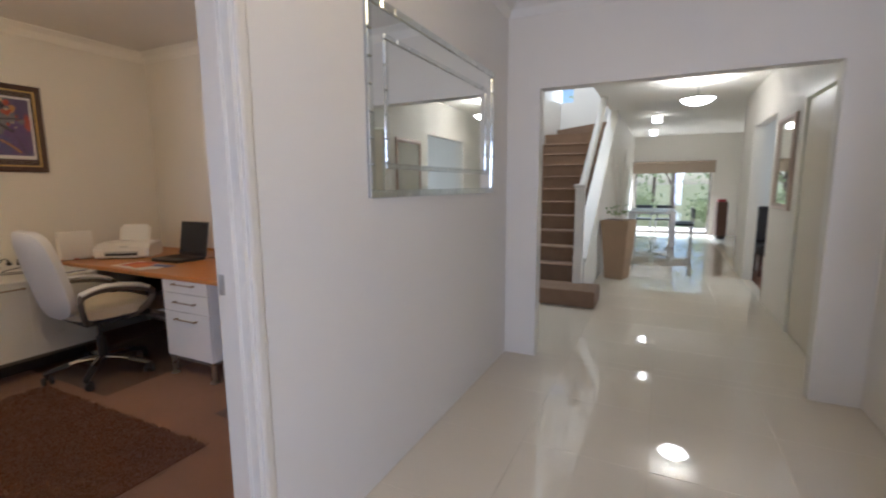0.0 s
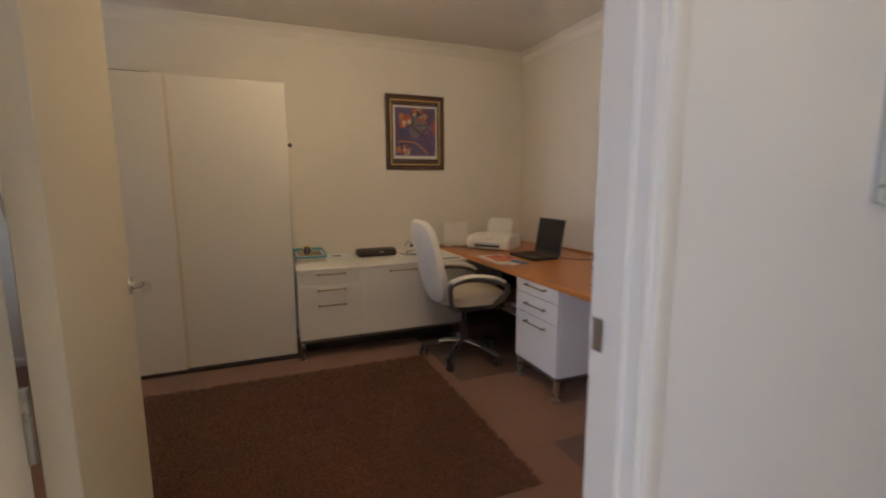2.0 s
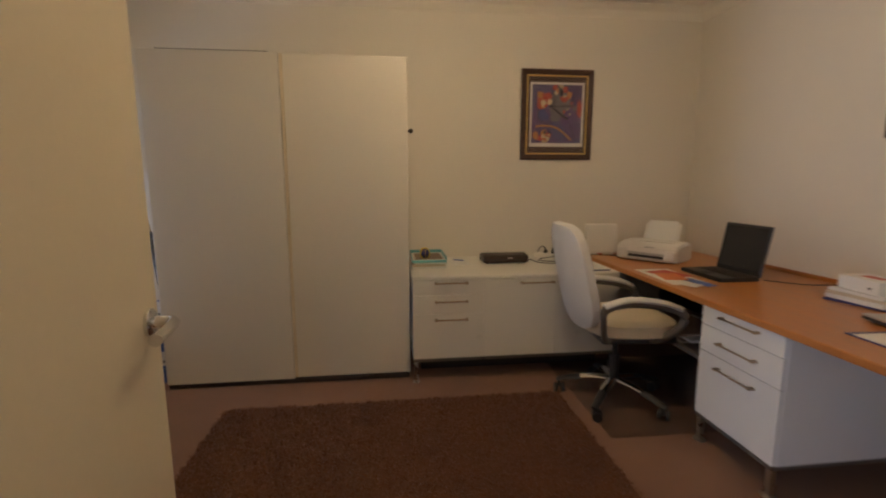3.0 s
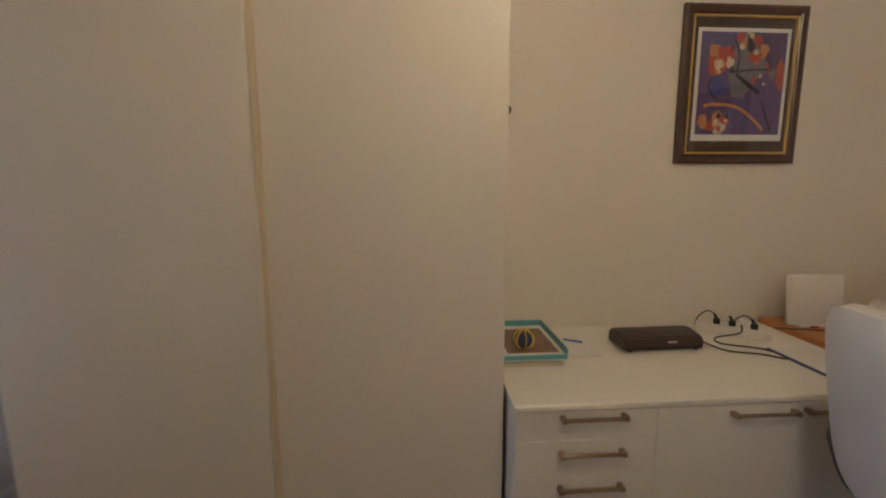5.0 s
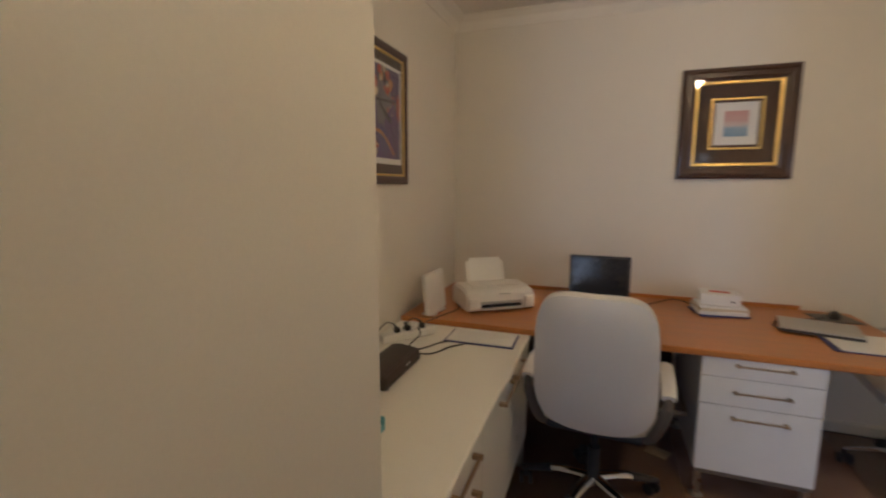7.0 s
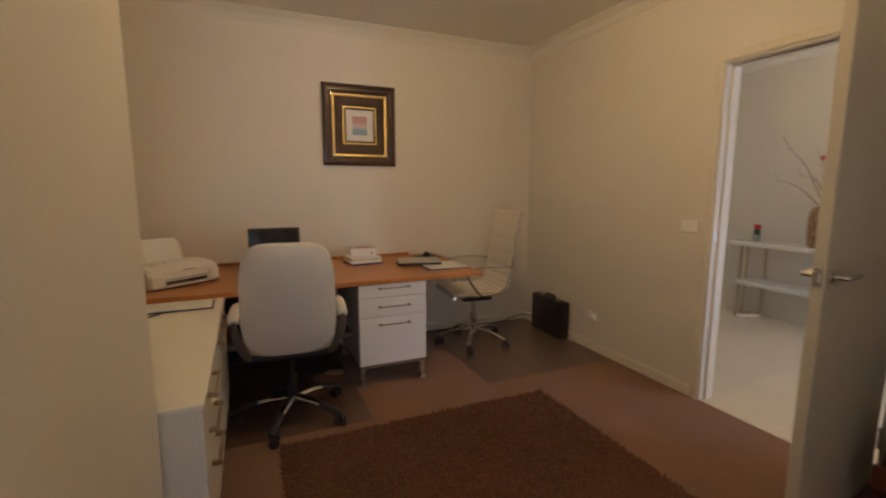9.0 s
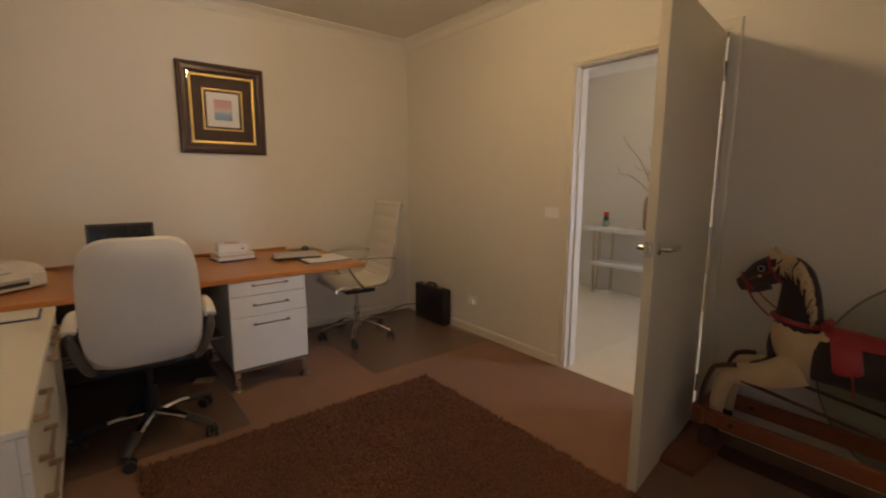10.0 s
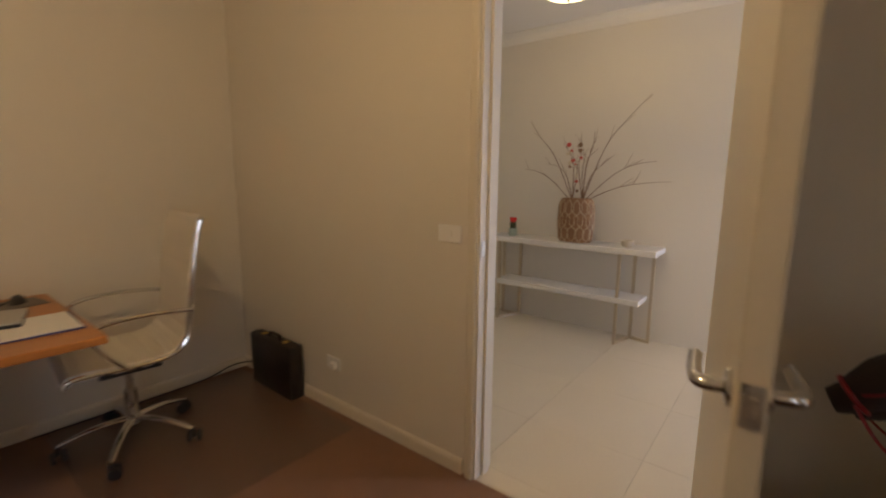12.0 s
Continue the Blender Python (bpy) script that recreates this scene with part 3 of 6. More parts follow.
part("desktop", box(WX + 0.004, DF, 0.702, -2.06, NY - 0.016, DT, 0.006, 2), BEECH, desk, "orange beech veneer desktop")
part("upstand", box(-4.0, NY - 0.016, DT - 0.01, -2.3, NY - 0.003, DT + 0.022, 0.002), BEECH, desk)
bm_shelf = box(WX + 0.30, 2.06, 0.315, -2.985, 2.62, 0.335, 0.002)
part("shelf", bm_shelf, material("grey_undershelf", (0.20, 0.17, 0.15), 0.5, vary=0.08, bump=0.02), desk, "grey shelf slung under the desktop")
# near-black sheet added to darken the knee space like deep shade
part("back_panel", box(WX + 0.02, 2.62, 0.02, -2.99, 2.64, 0.70), DARK, desk, "dark sheet standing in for shade in the knee space")
ped = thing("pedestal", (-2.74, 2.3, 0), "white three-drawer desk pedestal on steel feet", "drawer pedestal")
PX0, PX1, PF = -2.975, -2.503, 1.888
part("body", box(PX0, PF + 0.02, 0.147, PX1, 2.60, 0.701, 0.002), WHITED, ped)
for z0, z1, hz in ((0.612, 0.700, 0.675), (0.480, 0.609, 0.549), (0.149, 0.477, 0.427)):
    d = part("drawer", box(PX0 + 0.001, PF, z0, PX1 - 0.001, PF + 0.0195, z1, 0.002), WHITED, ped)
    pull(d, (-2.835, PF, hz), (-2.632, PF, hz), (0, -1, 0), 0.007, 0.027)
part("base_frame", box(PX0 + 0.004, PF + 0.004, 0.128, PX1 - 0.004, 2.59, 0.146), BASEM, ped)
for x in (PX0 + 0.025, PX1 - 0.025):
    for y in (PF + 0.025, 2.56):
        b = bmesh.new()
        bx(b, x - 0.013, y - 0.013, 0.012, x + 0.013, y + 0.013, 0.128)
        lathe(b, [(0.0, 0.0), (0.03, 0.0), (0.03, 0.006), (0.014, 0.014), (0.0, 0.014)], (x, y, 0), 16)
        part("foot", b, STEEL, ped)


# ---------------------------------------------------------------- chairs
def star_base(ch, r, arm_mat, hub_mat, a0, tip_z=0.075, hub_z=0.13, stout=1.0, sleeve=False):
    part("gas_column", rod(rod(bmesh.new(), (0, 0, 0.10), (0, 0, 0.28), 0.028, 16), (0, 0, 0.28), (0, 0, 0.44), 0.016, 14), hub_mat, ch, smooth=True)
    for k in range(5):
        a = radians(a0 + 72 * k)
        c, s = math.cos(a), math.sin(a)
        b = bmesh.new()
        tube(b, smooth_path([(0.02 * c, 0.02 * s, hub_z), (r * 0.5 * c, r * 0.5 * s, (hub_z + tip_z) / 2 + 0.018), (r * c, r * s, tip_z)], 5),
             [stout * w for w in (0.030, 0.029, 0.028, 0.027, 0.026, 0.025, 0.024, 0.022, 0.021, 0.019, 0.017)], 10, 0.62)
        arm = part("base_arm", b, arm_mat, ch, smooth=True)
        OFF[arm] = OFF[ch]
        if sleeve:
            b = tube(bmesh.new(), smooth_path([(r * 0.60 * c, r * 0.60 * s, (hub_z + tip_z) / 2 + 0.009), (r * 0.8 * c, r * 0.8 * s, (hub_z + tip_z) / 2 - 0.006), (r * 1.05 * c, r * 1.05 * s, tip_z - 0.002)], 4), [0.027, 0.0268, 0.0265, 0.026, 0.025, 0.024, 0.023, 0.022, 0.018], 10, 0.66)
            part("foot_sleeve", b, BLACK, arm, "black plastic foot sleeve", smooth=True)
        b = bmesh.new()
        t = a + 1.9
        ox, oy = r * c, r * s
        for d in (-0.014, 0.014):
            px, py = ox + d * math.cos(t + 1.57), oy + d * math.sin(t + 1.57)
            qx, qy = px + 0.016 * math.cos(t + 1.57) * (1 if d > 0 else -1), py + 0.016 * math.sin(t + 1.57) * (1 if d > 0 else -1)
            rod(b, (px + 0.014 * math.cos(t), py + 0.014 * math.sin(t), 0.029), (qx + 0.014 * math.cos(t), qy + 0.014 * math.sin(t), 0.029), 0.028, 14)
        rod(b, (ox, oy, 0.03), (ox, oy, 0.07), 0.011, 10)
        part("castor", b, BLACK, arm, "black twin-wheel castor")


chair = thing("office_chair", (-3.418, 1.685, 0), "white leather office chair with padded arms on castors", "office chair", "study chairs", turn=-4)
star_base(chair, 0.317, CHROME, BLACK, -40, sleeve=True)
seat = moved(cushion(0.50, 0.50, 0.12, 0, n=14, puff=0.5), pose(0, 0.035, 0.495, 90, 0, 0))
part("seat", seat, LEATHERC, chair, "cream leather seat pad", smooth=True)
part("seat_pan", moved(box(-0.2, -0.2, -0.02, 0.2, 0.22, 0.02, 0.015, 2), pose(0, 0.04, 0.43)), BLACK, chair)
bk = cushion(0.465, 0.60, 0.095, 0.045, n=18, taper=0.05, puff=0.45, e=4.0)
part("backrest", moved(bk, pose(0, -0.298, 0.775, 12.5, 0, 0)), LEATHERW, chair, "white leather backrest", smooth=True)
for sx in (-1, 1):
    x = sx * 0.275
    b = tube(bmesh.new(), smooth_path([(sx * 0.17, -0.10, 0.435), (x * 0.80, -0.16, 0.455), (x * 0.95, -0.19, 0.56), (x, -0.185, 0.635), (x, -0.06, 0.666), (x, 0.12, 0.648), (x, 0.235, 0.60), (x * 0.97, 0.225, 0.53), (x * 0.84, 0.15, 0.455), (sx * 0.17, 0.09, 0.435)], 5), 0.017, 10, 1.3)
    arm = part("armrest", b, GREYARM, chair, "grey looped armrest", smooth=True)
    b = tube(bmesh.new(), smooth_path([(x, -0.195, 0.652), (x, -0.06, 0.686), (x, 0.12, 0.667), (x, 0.215, 0.632)], 5), 0.028, 10, 0.55)
    part("arm_pad", b, LEATHERW, arm, "padded white arm top", smooth=True)

chair2 = thing("office_chair", (-1.87, 2.39, 0), "high-backed white ribbed office chair with thin chrome arms", "office chair", "study chairs", turn=84)
star_base(chair2, 0.30, CHROME, STEEL, 7, stout=0.72)
b = bmesh.new()
prof = smooth_path([(0, 0.26, 0.455), (0, 0.22, 0.485), (0, 0.0, 0.480), (0, -0.13, 0.490), (0, -0.20, 0.545), (0, -0.235, 0.68), (0, -0.26, 0.90), (0, -0.30, 1.10), (0, -0.315, 1.13)], 6)
rows = []
for i, p in enumerate(prof):
    d = (prof[min(i + 1, len(prof) - 1)] - prof[max(i - 1, 0)]).normalized()
    nrm = Vector((0, d.z, -d.y)) * -1
    th = 0.014 + 0.004 * (i % 3 != 0)
    rows.append([bm_v for bm_v in ((p + nrm * th, 1), (p - nrm * th, -1))])
left, right = [], []
for sx, store in ((-0.235, left), (0.235, right)):
    for f, k in rows:
        store.append((b.verts.new(f[0] + Vector((sx, 0, 0))), b.verts.new(k[0] + Vector((sx, 0, 0)))))
for i in range(len(left) - 1):
    b.faces.new((left[i][0], right[i][0], right[i + 1][0], left[i + 1][0]))
    b.faces.new((left[i][1], left[i + 1][1], right[i + 1][1], right[i][1]))
    b.faces.new((left[i][0], left[i + 1][0], left[i + 1][1], left[i][1]))
    b.faces.new((right[i][0], right[i][1], right[i + 1][1], right[i + 1][0]))
for e in (0, -1):
    b.faces.new((left[e][0], left[e][1], right[e][1], right[e][0]))
bmesh.ops.recalc_face_normals(b, faces=b.faces)
part("seat_shell", b, RIBW, chair2, "one-piece ribbed white leather seat and back")
for sx in (-0.245, 0.245):
    part("side_rail", tube(bmesh.new(), [p + Vector((sx, 0, 0)) for p in prof], 0.011, 8), CHROME, chair2, smooth=True)
    b = tube(bmesh.new(), smooth_path([(sx * 1.1, -0.235, 0.70), (sx * 1.12, -0.05, 0.715), (sx * 1.12, 0.12, 0.70), (sx * 1.12, 0.165, 0.66), (sx * 1.1, 0.11, 0.56), (sx, 0.03, 0.47)], 5), 0.011, 8)
    part("armrest", b, CHROME, chair2, "thin chrome arm loop", smooth=True)
part("tilt_box", box(-0.10, -0.13, 0.392, 0.10, 0.13, 0.455, 0.012, 2), BLACK, chair2)
part("tilt_lever", tube(bmesh.new(), smooth_path([(0.08, 0.05, 0.43), (0.2, 0.10, 0.39), (0.27, 0.14, 0.41)], 4), 0.007, 8), BLACK, chair2)

# ---------------------------------------------------------------- rug and mats
RX0, RX1, RY0, RY1 = -3.53, -1.885, -0.60, 1.384
rug = thing("rug", (-2.7, 0.4, 0), "brown shag pile rug on the study carpet", "rug")
RUGM = material("brown_shag", (0.128, 0.050, 0.022), 0.95, vary=0.30, scale=9, fine=70, bump=0.5, spec=0.05, fuzz=0.25)
part("backing", box(RX0 + 0.01, RY0 + 0.01, 0.001, RX1 - 0.01, RY1 - 0.01, 0.009), RUGM, rug)
rng = random.Random(5)
vs, fs = [], []
NT = 42000
for i in range(NT):
    x, y = rng.uniform(RX0 + 0.006, RX1 - 0.006), rng.uniform(RY0 + 0.006, RY1 - 0.006)
    a, ln, w = rng.uniform(0, 6.28), rng.uniform(0.014, 0.030), rng.uniform(0.004, 0.008)
    h = rng.uniform(0.013, 0.018)
    c, s = math.cos(a), math.sin(a)
    k = len(vs)
    vs += [(x - s * w / 2, y + c * w / 2, 0.007), (x + s * w / 2, y - c * w / 2, 0.007), (x + c * ln * 0.6 + s * w * 0.4, y + s * ln * 0.6 - c * w * 0.4, h), (x + c * ln * 0.6 - s * w * 0.4, y + s * ln * 0.6 + c * w * 0.4, h), (x + c * ln, y + s * ln, h * 0.72)]
    fs += [(k, k + 1, k + 2, k + 3), (k + 3, k + 2, k + 4)]
me = bpy.data.meshes.new("shag")
me.from_pydata(vs, [], fs)
me.materials.append(RUGM)
pile = new("shag", me)
pile.parent = rug
pile.location = -Vector((-2.7, 0.4, 0))
pile["kind"] = "stuff"
pile["label"] = "tufted brown shag"
RUGM_n = RUGM.node_tree.nodes
geo = RUGM_n.new("ShaderNodeNewGeometry")
for nd in RUGM_n:
    if nd.type == "MATH" and nd.operation == "MULTIPLY_ADD":
        RUGM.node_tree.links.new(geo.outputs["Random Per Island"], nd.inputs[0])
        nd.inputs[1].default_value = 0.22

for cx0, cx1, cy0, cy1 in ((-4.0, -3.0, 1.47, 2.60), (-2.15, -1.10, 1.62, 2.78)):
    b = box(cx0, cy0, 0.001, cx1, cy1, 0.004)
    mt = solid("chair_mat", b, MATGL, "clear vinyl mat under an office chair", "chair mat", kind="", group="chair mats")

# ---------------------------------------------------------------- pictures


def frame_ring(bm, w, h, width, prof):
    """A mitred frame about the origin in the xz plane, facing -y; prof holds (inset, depth) pairs."""
    cs = [(-1, -1), (1, -1), (1, 1), (-1, 1)]
    loops = []
    for ins, dep in prof:
        loops.append([bm.verts.new((sx * (w / 2 - ins), -dep, sz * (h / 2 - ins))) for sx, sz in cs])
    for a, c in zip(loops, loops[1:]):
        for k in range(4):
            bm.faces.new((a[k], a[(k + 1) % 4], c[(k + 1) % 4], c[k]))
    bmesh.ops.recalc_face_normals(bm, faces=bm.faces)
    return bm


def picture(at, turn, w, h, label):
    e = thing("framed_picture", at, label, "picture", "study pictures", turn=turn)
    return e


# abstract purple and red print on the west wall (turn 90: faces +x)
p1 = picture((WX + 0.002, 1.668, 1.811), 90, 0.573, 0.682, "abstract purple and red print in a dark walnut frame")
W1_, H1_ = 0.573, 0.682
part("frame", frame_ring(bmesh.new(), W1_, H1_, 0.05, [(0, 0.0), (0, 0.018), (0.012, 0.026), (0.03, 0.022), (0.042, 0.014)]), FRAMEW, p1)
part("gilt_slip", frame_ring(bmesh.new(), W1_ - 0.084, H1_ - 0.084, 0.01, [(0, 0.012), (0.002, 0.018), (0.008, 0.018), (0.011, 0.010)]), GOLD, p1, "thin gilt slip")
part("mount", box(-0.245, -0.009, -0.30, 0.245, -0.004, 0.30), MATB, p1)
part("paper", box(-0.216, -0.0115, -0.240, 0.216, -0.0095, 0.245), PAPER, p1)
ART = bpy.data.materials.new("abstract_print")
ART.use_nodes = True
an, al = ART.node_tree.nodes, ART.node_tree.links
co, vo, no, mixv = an.new("ShaderNodeTexCoord"), an.new("ShaderNodeTexVoronoi"), an.new("ShaderNodeTexNoise"), an.new("ShaderNodeVectorMath")
no.inputs["Scale"].default_value = 7
al.new(co.outputs["Object"], no.inputs["Vector"])
mixv.operation = "MULTIPLY_ADD"
mixv.inputs[1].default_value = (0.12, 0.12, 0.12)
al.new(no.outputs["Color"], mixv.inputs[0])
al.new(co.outputs["Object"], mixv.inputs[2])
vo.inputs["Scale"].default_value = 7.5
al.new(mixv.outputs[0], vo.inputs["Vector"])
cr = an.new("ShaderNodeValToRGB")
cr.color_ramp.interpolation = "CONSTANT"
els = cr.color_ramp.elements
els[0].color, els[1].position, els[1].color = (0.12, 0.065, 0.20, 1), 0.42, (0.10, 0.085, 0.22, 1)
for pos, c in ((0.56, (0.17, 0.16, 0.19)), (0.70, (0.09, 0.055, 0.16)), (0.80, (0.20, 0.05, 0.07)), (0.90, (0.06, 0.10, 0.16))):
    e = els.new(pos)
    e.color = (*c, 1)
sep = an.new("ShaderNodeSeparateColor")
al.new(vo.outputs["Color"], sep.inputs[0])
al.new(sep.outputs[0], cr.inputs[0])
al.new(cr.outputs[0], an["Principled BSDF"].inputs["Base Color"])
an["Principled BSDF"].inputs["Roughness"].default_value = 0.6
part("print", box(-0.200, -0.0125, -0.212, 0.200, -0.0118, 0.228), ART, p1, "purple abstract print")
rng = random.Random(11)
BLOB = {"red": material("print_red", (0.42, 0.06, 0.035), 0.6, vary=0.3, scale=30, bump=0), "cream": material("print_cream", (0.62, 0.52, 0.34), 0.6, vary=0.3, scale=30, bump=0),
        "ochre": material("print_ochre", (0.50, 0.22, 0.07), 0.6, vary=0.3, scale=30, bump=0), "ink": material("print_ink", (0.02, 0.015, 0.03), 0.6, vary=0.3, bump=0),
        "blue": material("print_blue", (0.05, 0.07, 0.26), 0.6, vary=0.3, scale=30, bump=0)}
LAYER = [0]


def blob(parent, x, z, rx, rz, mat, n=12, wob=0.25):
    b = bmesh.new()
    LAYER[0] += 1
    y = -0.0128 - 0.00005 * LAYER[0]
    vv = []
    for k in range(n):
        a = 2 * math.pi * k / n
        s = 1 + rng.uniform(-wob, wob)
        vv.append(b.verts.new((x + rx * s * math.cos(a), y, z + rz * s * math.sin(a))))
    b.faces.new(vv)
    bmesh.ops.recalc_face_normals(b, faces=b.faces)
    if b.faces[:][0].normal.y > 0:
        bmesh.ops.reverse_faces(b, faces=b.faces)
    return part("painted_shape", b, mat, parent)


for x, z, rx, rz, m in ((-0.105, 0.10, 0.045, 0.055, "red"), (-0.12, 0.155, 0.022, 0.03, "ochre"), (-0.06, 0.15, 0.025, 0.03, "red"), (-0.10, 0.09, 0.018, 0.03, "cream"), (-0.055, 0.105, 0.016, 0.028, "cream"),
                        (-0.02, 0.215, 0.02, 0.02, "red"), (0.02, 0.22, 0.022, 0.018, "cream"), (0.055, 0.20, 0.02, 0.025, "red"), (0.03, 0.175, 0.018, 0.022, "ink"), (0.085, 0.16, 0.018, 0.03, "ochre"),
                        (0.05, 0.13, 0.03, 0.025, "red"), (0.05, 0.15, 0.012, 0.012, "cream"), (-0.10, 0.0, 0.04, 0.045, "blue"), (0.16, 0.06, 0.016, 0.07, "red"), (-0.09, -0.13, 0.02, 0.026, "ochre"),
                        (-0.115, -0.165, 0.02, 0.022, "red"), (-0.075, -0.17, 0.024, 0.02, "cream"), (-0.05, -0.14, 0.016, 0.02, "red"), (-0.15, -0.15, 0.022, 0.03, "ochre"), (-0.085, -0.19, 0.02, 0.014, "cream")):
    blob(p1, x * 1.12, z - 0.008, rx * 1.1, rz, BLOB[m])
for cx_, cz_, sx_, sz_, n_ in ((-0.09, 0.11, 0.05, 0.05, 10), (0.03, 0.19, 0.05, 0.025, 9), (-0.10, -0.16, 0.045, 0.03, 9), (0.10, 0.06, 0.05, 0.06, 7)):
    for k in range(n_):
        rr_ = rng.uniform(0.006, 0.013)
        blob(p1, cx_ + rng.uniform(-sx_, sx_), cz_ + rng.uniform(-sz_, sz_), rr_, rr_ * rng.uniform(0.8, 1.4), BLOB[("red", "cream", "ochre", "ink", "red")[k % 5]], 9)
for pts, m, r in (([(-0.17, -0.09), (-0.12, -0.08), (-0.02, -0.09), (0.05, -0.13), (0.12, -0.19)], "ochre", 0.007), ([(-0.04, 0.06), (0.06, 0.07), (0.14, 0.07)], "ink", 0.004), ([(-0.03, 0.05), (0.04, 0.0), (0.09, -0.03)], "ink", 0.009),
                  ([(-0.15, 0.03), (-0.15, -0.02), (-0.11, -0.06)], "ink", 0.004), ([(0.10, -0.06), (0.14, -0.16), (0.16, -0.20)], "ink", 0.004), ([(-0.05, 0.20), (-0.02, 0.13), (-0.03, 0.06)], "ink", 0.004)):
    part("painted_line", tube(bmesh.new(), smooth_path([(x, -0.0158, z) for x, z in pts], 5), r, 6, 0.1, up=(0, 1, 0)), BLOB[m], p1)
part("glass", box(-0.245, -0.0178, -0.302, 0.245, -0.0170, 0.302), ARTGL, p1).visible_shadow = False

# framed pink and blue study on the north wall (turn 0: faces -y)
p2 = picture((-2.719, NY - 0.002, 1.837), 0, 0.63, 0.68, "small pink and blue print in a wide dark frame with gilt")
W2_, H2_ = 0.603, 0.65
part("frame", frame_ring(bmesh.new(), W2_, H2_, 0.08, [(0, 0.0), (0, 0.022), (0.010, 0.032), (0.022, 0.034), (0.03, 0.026), (0.055, 0.024), (0.062, 0.017), (0.078, 0.012)]), FRAMEW, p2)
part("gilt_slip", frame_ring(bmesh.new(), W2_ - 0.154, H2_ - 0.154, 0.014, [(0, 0.010), (0.002, 0.018), (0.014, 0.0165), (0.018, 0.008)]), GOLD, p2, "bright gilt slip")
part("mount", box(-0.225, -0.006, -0.25, 0.225, -0.003, 0.25), MATB, p2)
part("inner_frame", frame_ring(bmesh.new(), 0.272, 0.295, 0.02, [(0, 0.006), (0, 0.012), (0.010, 0.012), (0.011, 0.009), (0.026, 0.008)]), FRAMEW, p2)
part("inner_gilt", frame_ring(bmesh.new(), 0.276, 0.299, 0.01, [(0, 0.0055), (0, 0.0135), (0.009, 0.0135), (0.010, 0.006)]), GOLD, p2)
part("paper", box(-0.112, -0.0085, -0.124, 0.112, -0.0065, 0.124), PAPER, p2)
WASH = bpy.data.materials.new("pink_blue_wash")
WASH.use_nodes = True
an, al = WASH.node_tree.nodes, WASH.node_tree.links
co, sp, cr = an.new("ShaderNodeTexCoord"), an.new("ShaderNodeSeparateXYZ"), an.new("ShaderNodeValToRGB")
al.new(co.outputs["Generated"], sp.inputs[0])
no = an.new("ShaderNodeTexNoise")
no.inputs["Scale"].default_value = 6
ma = an.new("ShaderNodeMath")
ma.operation = "MULTIPLY_ADD"
ma.inputs[1].default_value = 0.25
al.new(no.outputs["Fac"], ma.inputs[0])
al.new(sp.outputs[2], ma.inputs[2])
al.new(ma.outputs[0], cr.inputs[0])
els = cr.color_ramp.elements
els[0].color, els[1].color = (0.22, 0.34, 0.48, 1), (0.62, 0.36, 0.34, 1)
els[0].position, els[1].position = 0.12, 1.05
for pos, c in ((0.45, (0.34, 0.46, 0.56)), (0.58, (0.66, 0.58, 0.55)), (0.75, (0.64, 0.42, 0.40))):
    e = els.new(pos)
    e.color = (*c, 1)
al.new(cr.outputs[0], an["Principled BSDF"].inputs["Base Color"])
an["Principled BSDF"].inputs["Roughness"].default_value = 0.7
part("print", box(-0.062, -0.0095, -0.075, 0.062, -0.0088, 0.075), WASH, p2, "pink over blue colour wash")
part("glass", box(-0.232, -0.0158, -0.256, 0.232, -0.0148, 0.256), ARTGL, p2).visible_shadow = False

# ---------------------------------------------------------------- window with plantation shutters


